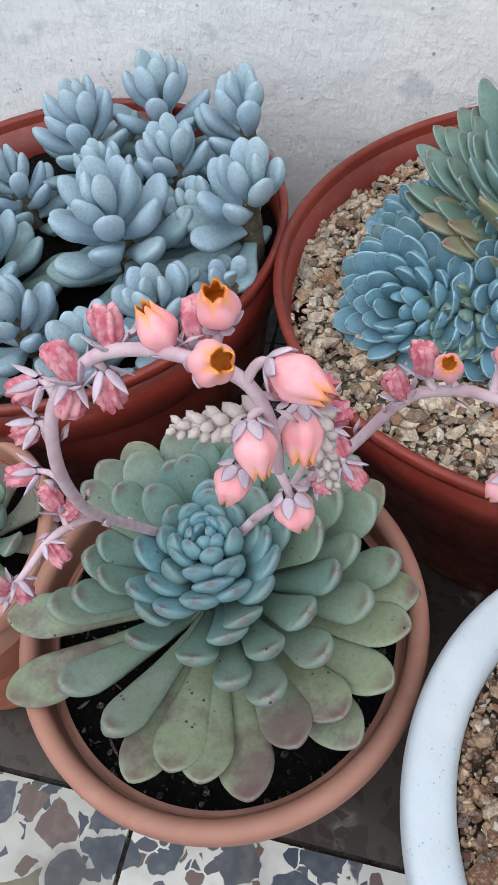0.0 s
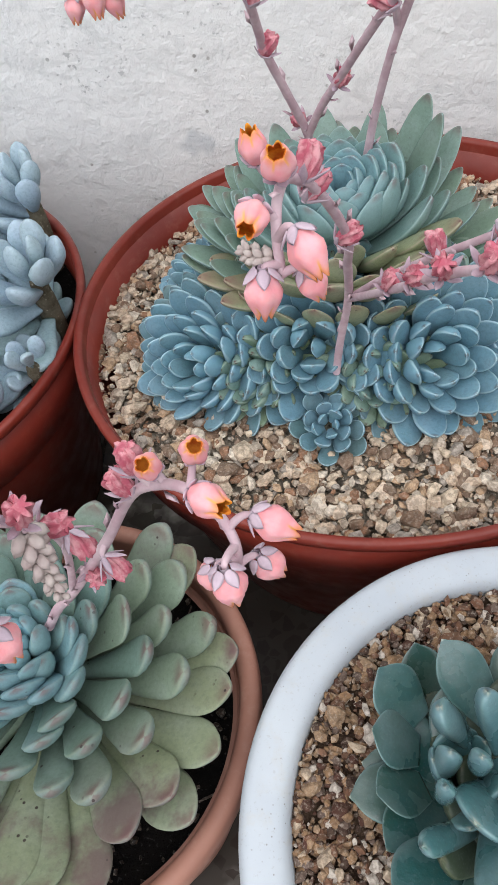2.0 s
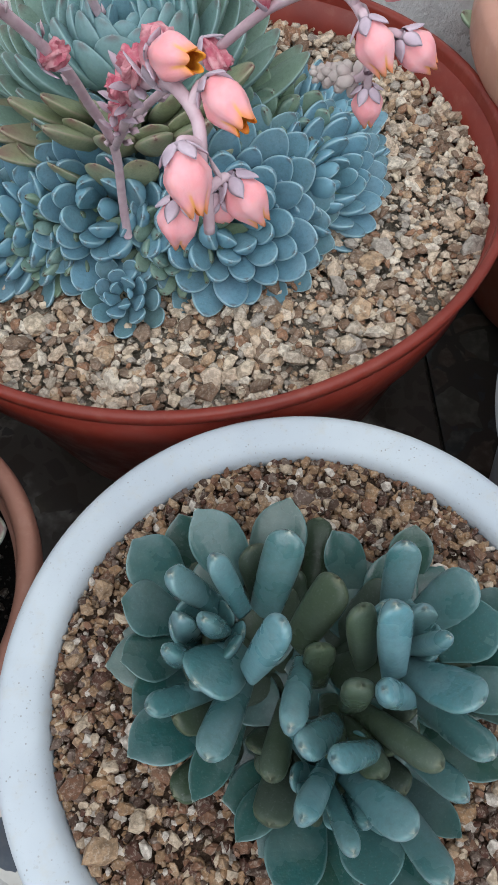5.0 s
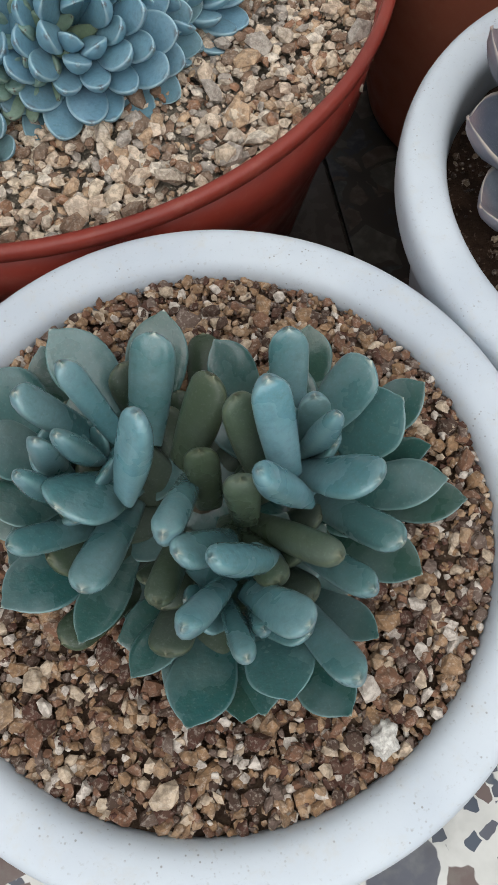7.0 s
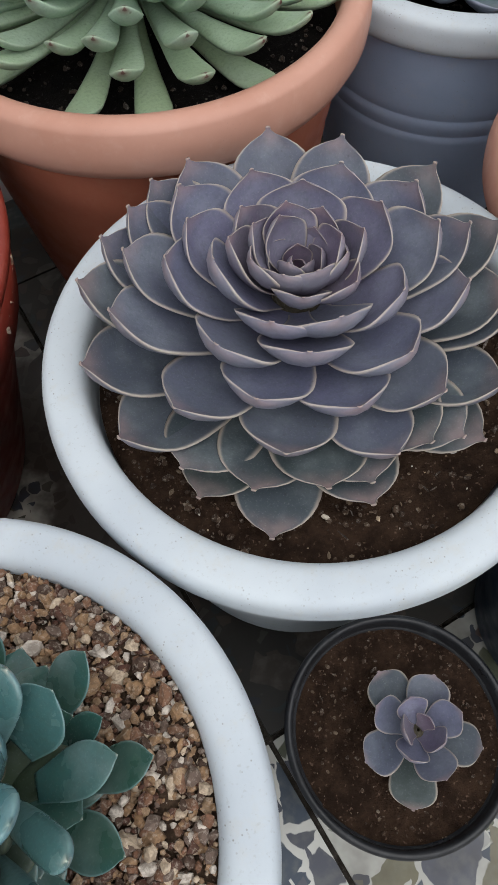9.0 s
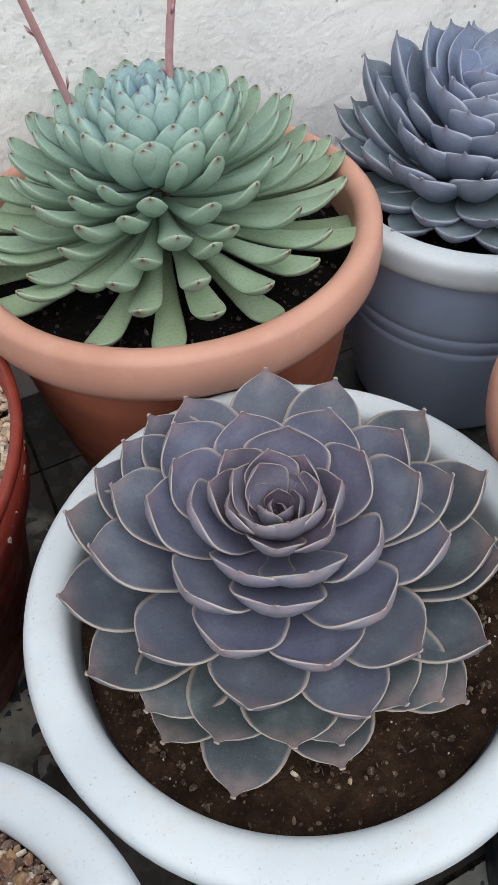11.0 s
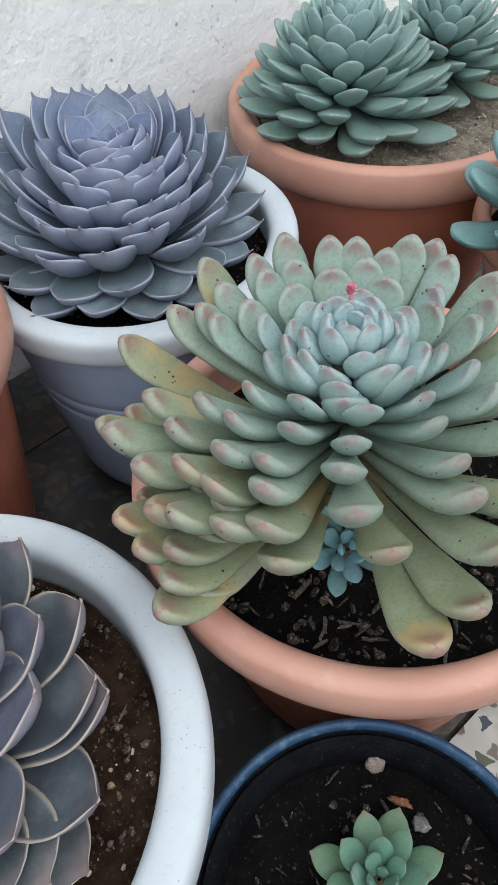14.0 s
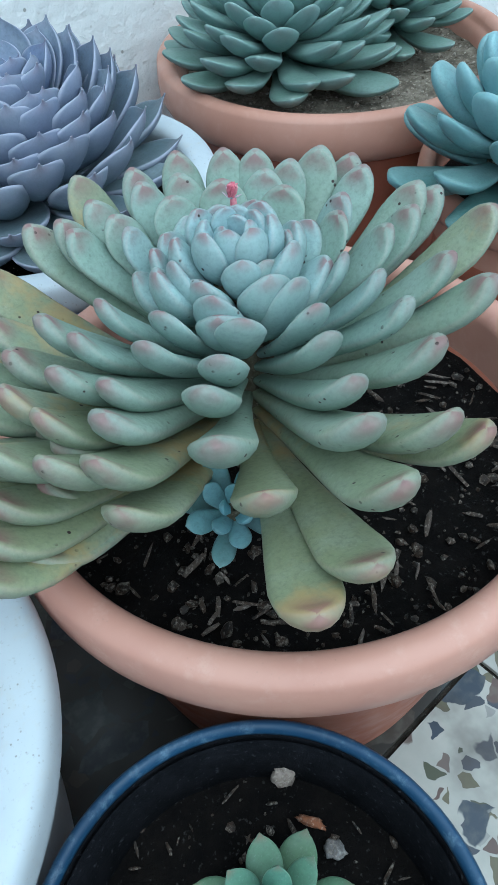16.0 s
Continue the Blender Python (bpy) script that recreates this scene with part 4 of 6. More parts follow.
ring(back, olive, [(273, 35), (295, 39), (318, 42), (251, 38), (230, 42), (306, 46), (335, 48)], lambda r: 0.086 - 0.45 * r, 0.030, 0.031, 0.5, 55, deep=0.6)
ring(back, olive, [(281, 52), (262, 50), (240, 52), (300, 54), (220, 50)], 0.066, 0.022, 0.034, 0.7, 54, deep=0.6)
ring(back, olive, [(198, 63), (206, 54), (190, 56), (214, 60)], 0.046, 0.020, 0.036, 0.8, 52, deep=0.6)
ring(back, pad_green[1], [(184, 67), (173, 62), (162, 69), (152, 62), (149, 70), (135, 71), (178, 52), (160, 52), (194, 48), (210, 44), (140, 58), (168, 44), (125, 64), (226, 46)], lambda r: 0.088 - 0.60 * r, 0.022, 0.050, 0.75, 53, deep=0.7)
ring(back, pad_green[2], [(71, 60), (95, 58), (50, 58), (118, 56), (135, 60), (35, 62)], 0.064, 0.014, 0.066, 0.7, 57, deep=0.8)
ring(back, pad_green[2], [(24, 43), (40, 47)], 0.084, 0.020, 0.066, 0.7, 58, deep=0.8)
tiny_blue = [leaf_mesh("leaf", PADDLE, M["leaf_p3"], 0.26, 0.46, 40, 10, 0.05)]
rosette("tiny steel-blue rosette sitting on gravel", (0.0395, 0.2115, 0.133), tiny_blue, 19, (0.009, 0.0185), (80, 30), (0.012, 0.003), (0.001, 0.003), 0.7, 0.8, 1, 0, 1, 34, 268, seed=50, group="steel-blue rosettes", stem_r=0.003, stem_z=-0.006, wide=(1.0, 1.15))

jade = leaf_mesh("leaf", CAPSULE, M["leaf_p4"], 0.36, 1.0, 18, 0, 0.02, 0.5, fat=True)
jade_keel = leaf_mesh("leaf", CAPSULE, M["leaf_p4"], 0.44, 1.0, 16, 4, 0.04, 0.6)
jade_olive = leaf_mesh("leaf", CAPSULE, M["leaf_jade_old"], 0.40, 1.0, 14, 0, 0.01, 0.5, fat=True)
jade_broad = leaf_mesh("leaf", BROAD, M["leaf_p4"], 0.34, 1.0, 14, 0, 0.03, 0.5, fat=True)
jade_wide = leaf_mesh("leaf", LANCE, M["leaf_p4"], 0.24, 1.0, 12, 6, 0.06, 0.6)
# each leaf: tip, height of the tip, base, width (millimetres from the middle of the pot), and its kind: c capsule, b broad, w wide and pointed, o olive
JADE_A = [(-22, 23, 195, -13, 18, 6, "c"), (-33, 21, 190, -22, 22, 8, "c"), (-7, 4, 206, -12, -5, 8, "c"), (-28, -4, 186, -13, 6, 15, "b"), (-34, 3, 190, -32, 4, 5, "c"), (-40, -8, 180, -23, -4, 7, "c"), (-26, -20, 180, -14, 1, 9, "c"), (-47, -17, 165, -26, -9, 16, "w"), (-31, -28, 165, -17, -12, 11, "w"), (-3, 32, 185, -6, 19, 11, "c"), (-1, 50, 165, -5, 32, 16, "w"), (-28, 44, 175, -12, 32, 15, "w"), (-34, 49, 160, -31, 40, 14, "w"), (-46, 38, 170, -38, 32, 16, "w"), (-31, 12, 185, -32, 13, 7, "c"), (-25, 9, 192, -20, 13, 6, "c"), (-49, 22, 168, -39, 22, 15, "w"), (-49, 6, 166, -38, 10, 15, "w")]
JADE_B = [(17, 6, 206, 18, -7, 8, "c"), (26, 27, 185, 24, 17, 9, "c"), (12, -11, 206, 22, -15, 6, "c"), (35, -13, 193, 23, -2, 11, "b"), (39, -23, 180, 27, -8, 8, "c"), (43, 18, 180, 28, 12, 13, "b"), (30, 1, 195, 25, 3, 4, "c"), (49, 10, 175, 38, 6, 16, "w"), (58, 17, 165, 48, 12, 13, "w"), (55, 1, 165, 47, 2, 8, "w"), (55, -9, 170, 37, -7, 12, "w"), (61, -12, 160, 49, -11, 11, "w"), (46, -27, 160, 33, -17, 13, "w"), (31, -31, 180, 18, -20, 7, "c"), (10, 39, 165, 15, 30, 13, "w"), (35, 41, 160, 34, 33, 13, "w"), (28, 10, 185, 29, 6, 7, "c"), (11, 9, 195, 11, -1, 8, "o")]
JADE_C = [(-6, -33, 195, 2, -21, 6, "c"), (4, -40, 190, 1, -26, 5, "c"), (16, -37, 195, 7, -24, 9, "b"), (24, -47, 180, 20, -27, 8, "c"), (-21, -37, 165, -11, -22, 10, "w"), (-11, -49, 165, -4, -31, 16, "w"), (11, -48, 175, 11, -33, 14, "w"), (23, -53, 160, 19, -40, 13, "w"), (0, -50, 158, 4, -37, 12, "w"), (32, -39, 165, 27, -26, 9, "w"), (8, -35, 185, 7, -28, 4, "c"), (-5, -20, 195, 6, -9, 8, "c"), (1, -23, 200, 17, -18, 6, "c")]
JADE_D = [(9, -8, 195, 12, -13, 7, "o"), (25, -25, 188, 15, -12, 7, "o"), (2, 3, 185, 2, -3, 8, "o"), (-12, -25, 178, -8, -8, 7, "o"), (8, 18, 187, -4, 11, 10, "o"), (-7, -16, 195, -2, 3, 7, "c"), (13, -26, 180, 10, -12, 7, "o"), (3, -21, 178, 7, -7, 7, "o")]
for (bx, by), tips in (((-26, 12), JADE_A), ((24, 8), JADE_B), ((4, -24), JADE_C), ((0, 2), JADE_D)):
    top = thing("pachyveria", "olive-tinged jade rosette squeezed between larger ones" if tips is JADE_D else "jade-green fat-leaved rosette with glossy tips on gravel", "succulent", (P4[0] + bx / 1000, P4[1] + by / 1000, 0.134), "jade rosettes")
    part("stem", lathe([(0.0005, 0.024), (0.004, 0.023), (0.006, 0.012), (0.007, -0.004)], 14), M["bark"], top)
    rng = random.Random(len(tips))
    for x, y, z, rx, ry, wide, kind in tips:
        tip = Vector(((x - bx) / 1000, (y - by) / 1000, z / 1000 - 0.134))
        base = Vector(((rx - bx) / 1000, (ry - by) / 1000, max(0.148, z / 1000 - (0.012 if kind == "w" else 0.020)) - 0.134))
        base = base + (Vector((0, 0, 0.012)) - base) * 0.25
        me = {"c": (jade, jade_keel)[rng.random() < 0.4], "b": jade_broad, "w": jade_wide, "o": jade_olive}[kind]
        # age goes by tip height: shade deep in the cluster is painted as darker leaves
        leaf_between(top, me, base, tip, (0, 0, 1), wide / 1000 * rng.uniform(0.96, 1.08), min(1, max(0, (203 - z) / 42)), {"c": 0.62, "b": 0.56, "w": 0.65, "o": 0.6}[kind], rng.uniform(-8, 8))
    if tips is not JADE_D:
        for k in range(14):
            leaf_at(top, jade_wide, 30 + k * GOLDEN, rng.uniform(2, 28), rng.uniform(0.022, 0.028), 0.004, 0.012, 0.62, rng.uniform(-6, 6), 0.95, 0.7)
        for k in range(9):
            leaf_at(top, jade, 75 + k * GOLDEN, rng.uniform(52, 80), rng.uniform(0.018, 0.026), 0.002, 0.018, 0.34, rng.uniform(-12, 12), 0.35, 0.5)

# extra dark leaves fill the middle, standing in for its shaded gaps
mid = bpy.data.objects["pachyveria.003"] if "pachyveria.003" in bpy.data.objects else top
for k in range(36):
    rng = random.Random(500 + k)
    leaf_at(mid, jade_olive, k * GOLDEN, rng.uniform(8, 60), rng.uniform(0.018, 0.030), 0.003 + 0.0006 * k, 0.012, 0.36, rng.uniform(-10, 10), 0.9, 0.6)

pt5 = [leaf_mesh("leaf", POINTED, M["leaf_p5"], 0.13, 0.70, 60, 14, 0.24, nv=22), leaf_mesh("leaf", POINTED, M["leaf_p5"], 0.12, 0.64, 46, 42, 0.20, nv=22), leaf_mesh("leaf", POINTED, M["leaf_p5"], 0.11, 0.62, 30, 40, 0.15, nv=22), leaf_mesh("leaf", POINTED, M["leaf_p5"], 0.09, 0.64, 14, 20, 0.06, nv=22)]
p5 = rosette("dusky purple-grey rosette with pale cream leaf margins", (0.2595, 0.1438, 0.130), pt5[:1], 9, (0.008, 0.019), (86, 60), (0.038, 0.033), (0.001, 0.003), 0.8, 0.9, 1, 15, 1, seed=70, oldest=0.12, stem_z=-0.003)
p5_base = lambda r: 0.040 - 0.42 * r
ring(p5, pt5[0], [(95, 10, 56), (30, 15, 55), (339, 19, 55), (144, 21, 55), (108, 23, 54)], 0, p5_base, lambda r: 0.020 + 0.5 * r, 0.14, 71, 0.003)
ring(p5, pt5[0], [(215, 13, 54), (262, 12, 54), (312, 14, 54), (175, 16, 55), (240, 19, 53), (287, 21, 52), (335, 12, 55), (75, 14, 56), (125, 15, 56)], 0, 0.036, 0.026, 0.10, 70, 0.003)
ring(p5, pt5[1], [(55, 25, 54), (162, 26, 54), (220, 27, 50), (263, 27, 50), (3, 31, 53), (303, 33, 49), (242, 34, 46), (129, 36, 52), (82, 36, 52)], 0, p5_base, 0.043, 0.28, 72)
ring(p5, pt5[1], [(200, 39, 46), (152, 40, 51), (37, 40, 51), (285, 44, 41), (343, 44, 50), (222, 46, 39), (259, 48, 36), (110, 48, 49), (7, 49, 49), (323, 52, 43)], 0, p5_base, 0.047, 0.45, 73)
ring(p5, pt5[2], [(144, 54, 47), (98, 56, 46), (344, 56, 46), (288, 57, 31), (234, 57, 29), (199, 58, 34), (42, 58, 46), (165, 59, 44), (125, 59, 45), (112, 59, 45), (67, 60, 45), (266, 62, 24), (136, 64, 43)], 0, p5_base, 0.047, 0.66, 74)
ring(p5, pt5[2], [(12, 65, 43), (327, 67, 36), (152, 68, 42), (345, 68, 42), (324, 70, 33), (303, 71, 24), (172, 72, 34), (190, 73, 24)], 0, p5_base, 0.047, 0.85, 75)
ring(p5, pt5[3], [(232, 76, 7), (257, 70, 13), (258, 65, 18), (246, 64, 18), (226, 65, 18), (212, 70, 9), (291, 74, 13), (277, 64, 22), (206, 67, 18), (285, 69, 20)], 0, 0.008, 0.047, 0.97, 76)

sp_p6 = [leaf_mesh("leaf", PADDLE, M["leaf_p6"], 0.30, 0.38, 34, 8, 0.05), leaf_mesh("leaf", SPOON, M["leaf_p6"], 0.115, 0.21, 26, 30, 0.05), leaf_mesh("leaf", SPOON, M["leaf_p6"], 0.095, 0.175, 22, 36, 0.05)]
p6 = rosette("apple-green long-leaved rosette with pale blue heart and flower stalks", (0.2910, 0.3250, 0.150), sp_p6, 175, (0.017, 0.088), (86, -4), (0.062, 0.012), (0.002, 0.012), 0.75, 0.62, 0.6, 0, 1, seed=80, stem_z=-0.003)

pt_p7 = [leaf_mesh("leaf", MUCRO, M["leaf_p7"], 0.15, 0.66, 36, 6, 0.20, nv=24), leaf_mesh("leaf", MUCRO, M["leaf_p7"], 0.14, 0.63, 30, 14, 0.18, nv=24), leaf_mesh("leaf", MUCRO, M["leaf_p7"], 0.12, 0.56, 20, 30, 0.10, nv=24)]
p7 = rosette("slate-violet rosette with many pointed leaves", (0.4630, 0.3070, 0.130), pt_p7[:1], 16, (0.012, 0.028), (86, 58), (0.050, 0.042), (0.001, 0.004), 0.8, 0.9, 1, 20, 1, seed=90, oldest=0.1, stem_z=-0.003)
p7_base = lambda r: 0.057 - 0.70 * r
ring(p7, pt_p7[0], [(205, 13, 73), (285, 14, 72), (54, 19, 73), (120, 18, 74), (299, 23, 70), (352, 26, 70), (244, 25, 69), (180, 24, 70)], 0, p7_base, 0.036, 0.12, 91, 0.004)
ring(p7, pt_p7[0], [(48, 29, 77), (81, 30, 78), (184, 31, 67), (149, 31, 69), (20, 33, 72), (94, 35, 79), (249, 34, 65), (215, 36, 64), (15, 37, 75), (320, 36, 65), (272, 37, 62), (106, 41, 78), (6, 42, 70), (68, 42, 74), (297, 42, 61)], 0, p7_base, 0.039, 0.30, 92, 0.013)
ring(p7, pt_p7[1], [(262, 20, 69), (235, 18, 71), (318, 18, 71), (268, 31, 64), (225, 28, 67), (282, 30, 65), (236, 43, 58), (286, 47, 56), (260, 46, 56), (205, 44, 58), (315, 46, 57), (165, 42, 62), (245, 51, 51)], 0, p7_base, 0.040, 0.34, 96, 0.016)
ring(p7, pt_p7[1], [(111, 47, 67), (356, 49, 66), (150, 49, 58), (335, 48, 58), (302, 52, 52), (120, 53, 75), (177, 50, 54), (353, 55, 60), (221, 53, 52), (200, 53, 52), (272, 52, 52), (254, 56, 49), (135, 57, 62), (40, 50, 68), (85, 52, 68), (62, 55, 64), (20, 54, 64)], 0, p7_base, 0.043, 0.50, 93, 0.022)
ring(p7, pt_p7[1], [(120, 61, 56), (231, 60, 44), (296, 61, 44), (346, 63, 52), (320, 61, 46), (272, 63, 42), (128, 66, 65), (148, 64, 50), (168, 66, 40), (206, 64, 42), (5, 64, 50), (190, 62, 44), (100, 64, 54), (75, 66, 50), (45, 66, 50), (25, 67, 48)], 0, p7_base, 0.044, 0.72, 94, 0.025)
ring(p7, pt_p7[2], [(237, 69, 30), (127, 73, 42), (212, 72, 28), (278, 72, 26), (342, 73, 38), (257, 73, 24), (189, 74, 28), (326, 75, 28), (224, 75, 22), (245, 77, 18), (150, 75, 34), (132, 80, 40), (292, 75, 22), (308, 74, 26), (10, 74, 34), (35, 74, 34), (60, 74, 34), (90, 74, 36), (110, 76, 38), (170, 76, 26), (202, 78, 20), (268, 79, 14)], 0, lambda r: 0.010, 0.046, 0.95, 95)

sp8 = [leaf_mesh("leaf", PADDLE, M["leaf_p8"], 0.36, 0.56, 46, 12, 0.03, lens=1.05), leaf_mesh("leaf", SPOON, M["leaf_p8"], 0.24, 0.42, 36, 52, 0.04, lens=1.05, nv=24), leaf_mesh("leaf", SPOON, M["leaf_p8"], 0.16, 0.38, 26, 54, 0.05, lens=1.05, nv=24)]
p8 = rosette("sage-green rosette with pink-tipped leaves and blue heart", (0.4359, 0.1250, 0.124), sp8[:1], 28, (0.012, 0.030), (84, 34), (0.076, 0.058), (0.001, 0.004), 0.8, 0.9, 1, 25, 1, seed=100, oldest=0.18, stem_r=0.010, stem_z=-0.003)
p8_base = lambda r: 0.062 - 0.42 * r
ring(p8, sp8[0], [(265, 12, 83), (329, 14, 83), (173, 18, 83), (141, 21, 82), (214, 22, 82), (268, 23, 82)], 0, p8_base, 0.025, 0.12, 101, deep=0.6)
ring(p8, sp8[1], [(299, 28, 82), (122, 29, 82), (230, 31, 82), (195, 31, 82), (262, 33, 82), (353, 36, 81), (171, 38, 81), (293, 38, 81), (223, 42, 81), (199, 42, 81), (257, 42, 81), (87, 43, 81)], 0, p8_base, 0.029, lambda r: r * 7, 102, deep=0.5)
ring(p8, sp8[1], [(124, 45, 81), (27, 46, 80), (287, 47, 80), (177, 48, 80), (335, 50, 80), (41, 51, 80), (221, 52, 80), (164, 52, 80), (52, 52, 80), (117, 52, 80), (83, 53, 80), (197, 54, 79), (311, 54, 79), (4, 54, 80), (255, 55, 79)], 0, p8_base, 0.032, lambda r: r * 8, 103, deep=0.5)
ring(p8, sp8[1], [(21, 57, 79), (184, 58, 79), (277, 59, 79), (347, 59, 79), (201, 62, 78), (118, 62, 78), (224, 64, 78), (303, 64, 78), (252, 66, 78)], 0, p8_base, 0.036, lambda r: r * 8.5, 104, deep=0.5)
ring(p8, sp8[2], [(189, 68, 77), (94, 68, 78), (179, 69, 77), (205, 73, 77), (332, 73, 77), (265, 74, 76), (197, 77, 76), (187, 81, 75), (251, 82, 75)], 0, 0.028, 0.043, 0.85, 105, deep=0.6)
ring(p8, sp8[2], [(232, 71, 67), (208, 76, 65), (274, 77, 65), (148, 84, 61), (120, 84, 61), (187, 85, 61), (246, 88, 59), (173, 89, 59), (181, 90, 58), (190, 92, 57), (237, 94, 56), (192, 99, 54)], 0, 0.022, 0.044, 1.0, 106, deep=0.6)
ring(p8, sp8[1], [(20, 30, 81), (55, 34, 81), (85, 30, 81), (110, 38, 80), (70, 46, 79), (100, 54, 77), (35, 40, 80), (15, 66, 74), (350, 70, 72), (65, 66, 74), (325, 40, 80), (340, 30, 81)], 0, p8_base, 0.033, 0.4, 107, deep=0.5)
ring(p8, sp8[1], [(155, 80, 68), (168, 76, 68), (178, 80, 64), (162, 62, 71), (148, 66, 70), (190, 66, 66)], 0, p8_base, 0.038, 0.75, 109, deep=0.55)
ring(p8, sp8[2], [(150, 70, 50), (165, 78, 48), (180, 84, 47), (192, 86, 46), (140, 76, 54), (172, 64, 57), (186, 72, 53)], 0, 0.020, 0.042, 0.8, 108, deep=0.6)
offset_leaf = leaf_mesh("leaf", LANCE, M["leaf_offset"], 0.24, 0.46, 30, 4, 0.05)
rosette("small turquoise offset under the sage-green rosette", (0.4020, 0.0943, 0.150), [offset_leaf], 15, (0.008, 0.016), (80, 24), (0.010, 0.0), (0.001, 0.004), 0.7, 0.9, 1, 0, 1, 30, 240, seed=106, stem_r=0.003, stem_z=-0.025)

ln_p9 = [leaf_mesh("leaf", PADDLE, M["leaf_p9"], 0.20, 0.44, 30, 8, 0.05), leaf_mesh("leaf", PADDLE, M["leaf_p9"], 0.17, 0.36, 22, 12, 0.05)]
teal = rosette("deep teal rosette with plump leaves on sandy soil", (0.6330, 0.3130, 0.134), ln_p9, 115, (0.018, 0.062), (82, 0), (0.060, 0.010), (0.002, 0.010), 0.75, 0.8, 0.8, 0, 1, seed=110, group="teal rosettes", stem_z=-0.003)
trim(teal, P9, 0.091, 0.149)
teal = rosette("deep teal rosette with plump leaves on sandy soil", (0.7140, 0.3020, 0.134), ln_p9, 75, (0.016, 0.050), (80, 0), (0.048, 0.010), (0.002, 0.010), 0.8, 0.75, 0.8, 50, 1, seed=111, group="teal rosettes", stem_z=-0.003)

trim(teal, P9, 0.091, 0.149)

ft_p10 = [leaf_mesh("leaf", BLUNT, M["leaf_p10"], 0.28, 0.46, 26, 4, 0.03, fat=True), leaf_mesh("leaf", BLUNT, M["leaf_p10"], 0.22, 0.46, 22, 10, 0.06)]
rosette("turquoise fat-leaved rosette in a small pot", (0.6240, 0.1560, 0.126), ft_p10, 40, (0.022, 0.050), (82, 2), (0.048, 0.008), (0.002, 0.008), 0.6, 0.85, 1, 15, 1, seed=120, stem_z=-0.012, name="pachyveria")

pt_pb = [leaf_mesh("leaf", POINTED, M["leaf_p5"], 0.13, 0.74, 50, 10, 0.16), leaf_mesh("leaf", POINTED, M["leaf_p5"], 0.10, 0.74, 20, 12, 0.08)]
rosette("little dusky purple rosette in a black pot", (0.2276, 0.0175, 0.080), pt_pb, 13, (0.009, 0.0212), (74, 10), (0.012, 0.004), (0.001, 0.003), 0.55, 0.8, 1, 20, 1, seed=130, stem_r=0.003, stem_z=-0.002)
pt_pc = [leaf_mesh("leaf", LANCE, M["leaf_small"], 0.26, 0.50, 30, 6, 0.06), leaf_mesh("leaf", LANCE, M["leaf_small"], 0.22, 0.50, 16, 8, 0.06)]
rosette("young green rosette with red leaf points", (0.3480, 0.0250, 0.088), pt_pc, 22, (0.008, 0.021), (80, 14), (0.014, 0.004), (0.001, 0.004), 0.7, 0.8, 1, 20, 1, seed=131, stem_r=0.003, stem_z=-0.003)

# a further pot at the edge of the row
P0 = (-0.203, 0.112)
band_pot("terracotta-coloured pot with a small green rosette", *P0, 0.060, 0.118, 0.014, 0.007, rim_mat="terracotta", body_mat="terracotta_body")
soil_bed("potting_soil", "dark potting soil", *P0, 0.053, 0.102, M["soil_dark"], 14)
rosette("small grey-green rosette in a terracotta-coloured pot", (-0.176, 0.118, 0.104), sp1[:2], 22, (0.012, 0.034), (80, 10), (0.020, 0.004), (0.001, 0.005), 0.8, 0.8, 1, 0, 1, seed=140, stem_r=0.004, stem_z=-0.003)
rosette("small grey-green rosette in a terracotta-coloured pot", (-0.225, 0.100, 0.104), sp1[:2], 20, (0.012, 0.034), (80, 10), (0.020, 0.004), (0.001, 0.005), 0.8, 0.8, 1, 60, 1, seed=141, stem_r=0.004, stem_z=-0.003)

# ---- flower stalks ----
def flower_material():
    m = Mat("coral_petals", 0.5, spec=0.3)
    v, e, side = m.attr("leaf")
    pos = m.position()
    col = m.mix(m.span(m.noise(300, pos, 3.0), 0.35, 0.7), (0.87, 0.36, 0.385), (0.86, 0.45, 0.48))
    col = m.mix(m.span(v, 0.72, 0.98), col, (0.85, 0.33, 0.16))
    col = m.mix(m.math("MULTIPLY", m.span(e, 0.55, 0.95), m.span(v, 0.55, 0.8, 0.0, 0.8)), col, (0.88, 0.42, 0.10))
    m.color(col)
    m.b.inputs["Subsurface Weight"].default_value = 0.15
    m.b.inputs["Subsurface Radius"].default_value = (0.004, 0.002, 0.001)
    m.bump(m.noise(900, pos, 3.0), 0.2, 0.0004)
    return m.m


def simple_material(name, a, b, scale, rough):
    m = Mat(name, rough, spec=0.3)
    pos = m.position()
    m.color(m.mix(m.span(m.noise(scale, pos, 4.0), 0.35, 0.68), a, b))
    m.bump(m.noise(scale * 2.5, pos, 3.0), 0.3, 0.0006)
    return m.m


M["petal"] = flower_material()
M["mouth"] = simple_material("orange_flower_mouth", (0.62, 0.14, 0.01), (0.80, 0.36, 0.03), 500, 0.6)
M["sepal"] = simple_material("mauve_grey_sepals", (0.46, 0.37, 0.44), (0.60, 0.49, 0.56), 260, 0.6)
M["stalk"] = simple_material("mauve_stalk", (0.54, 0.38, 0.43), (0.64, 0.50, 0.54), 220, 0.6)
M["wilted"] = simple_material("withered_crimson_petals", (0.50, 0.12, 0.17), (0.70, 0.36, 0.39), 420, 0.75)
M["bud"] = simple_material("pale_mauve_buds", (0.50, 0.42, 0.40), (0.58, 0.52, 0.48), 260, 0.65)
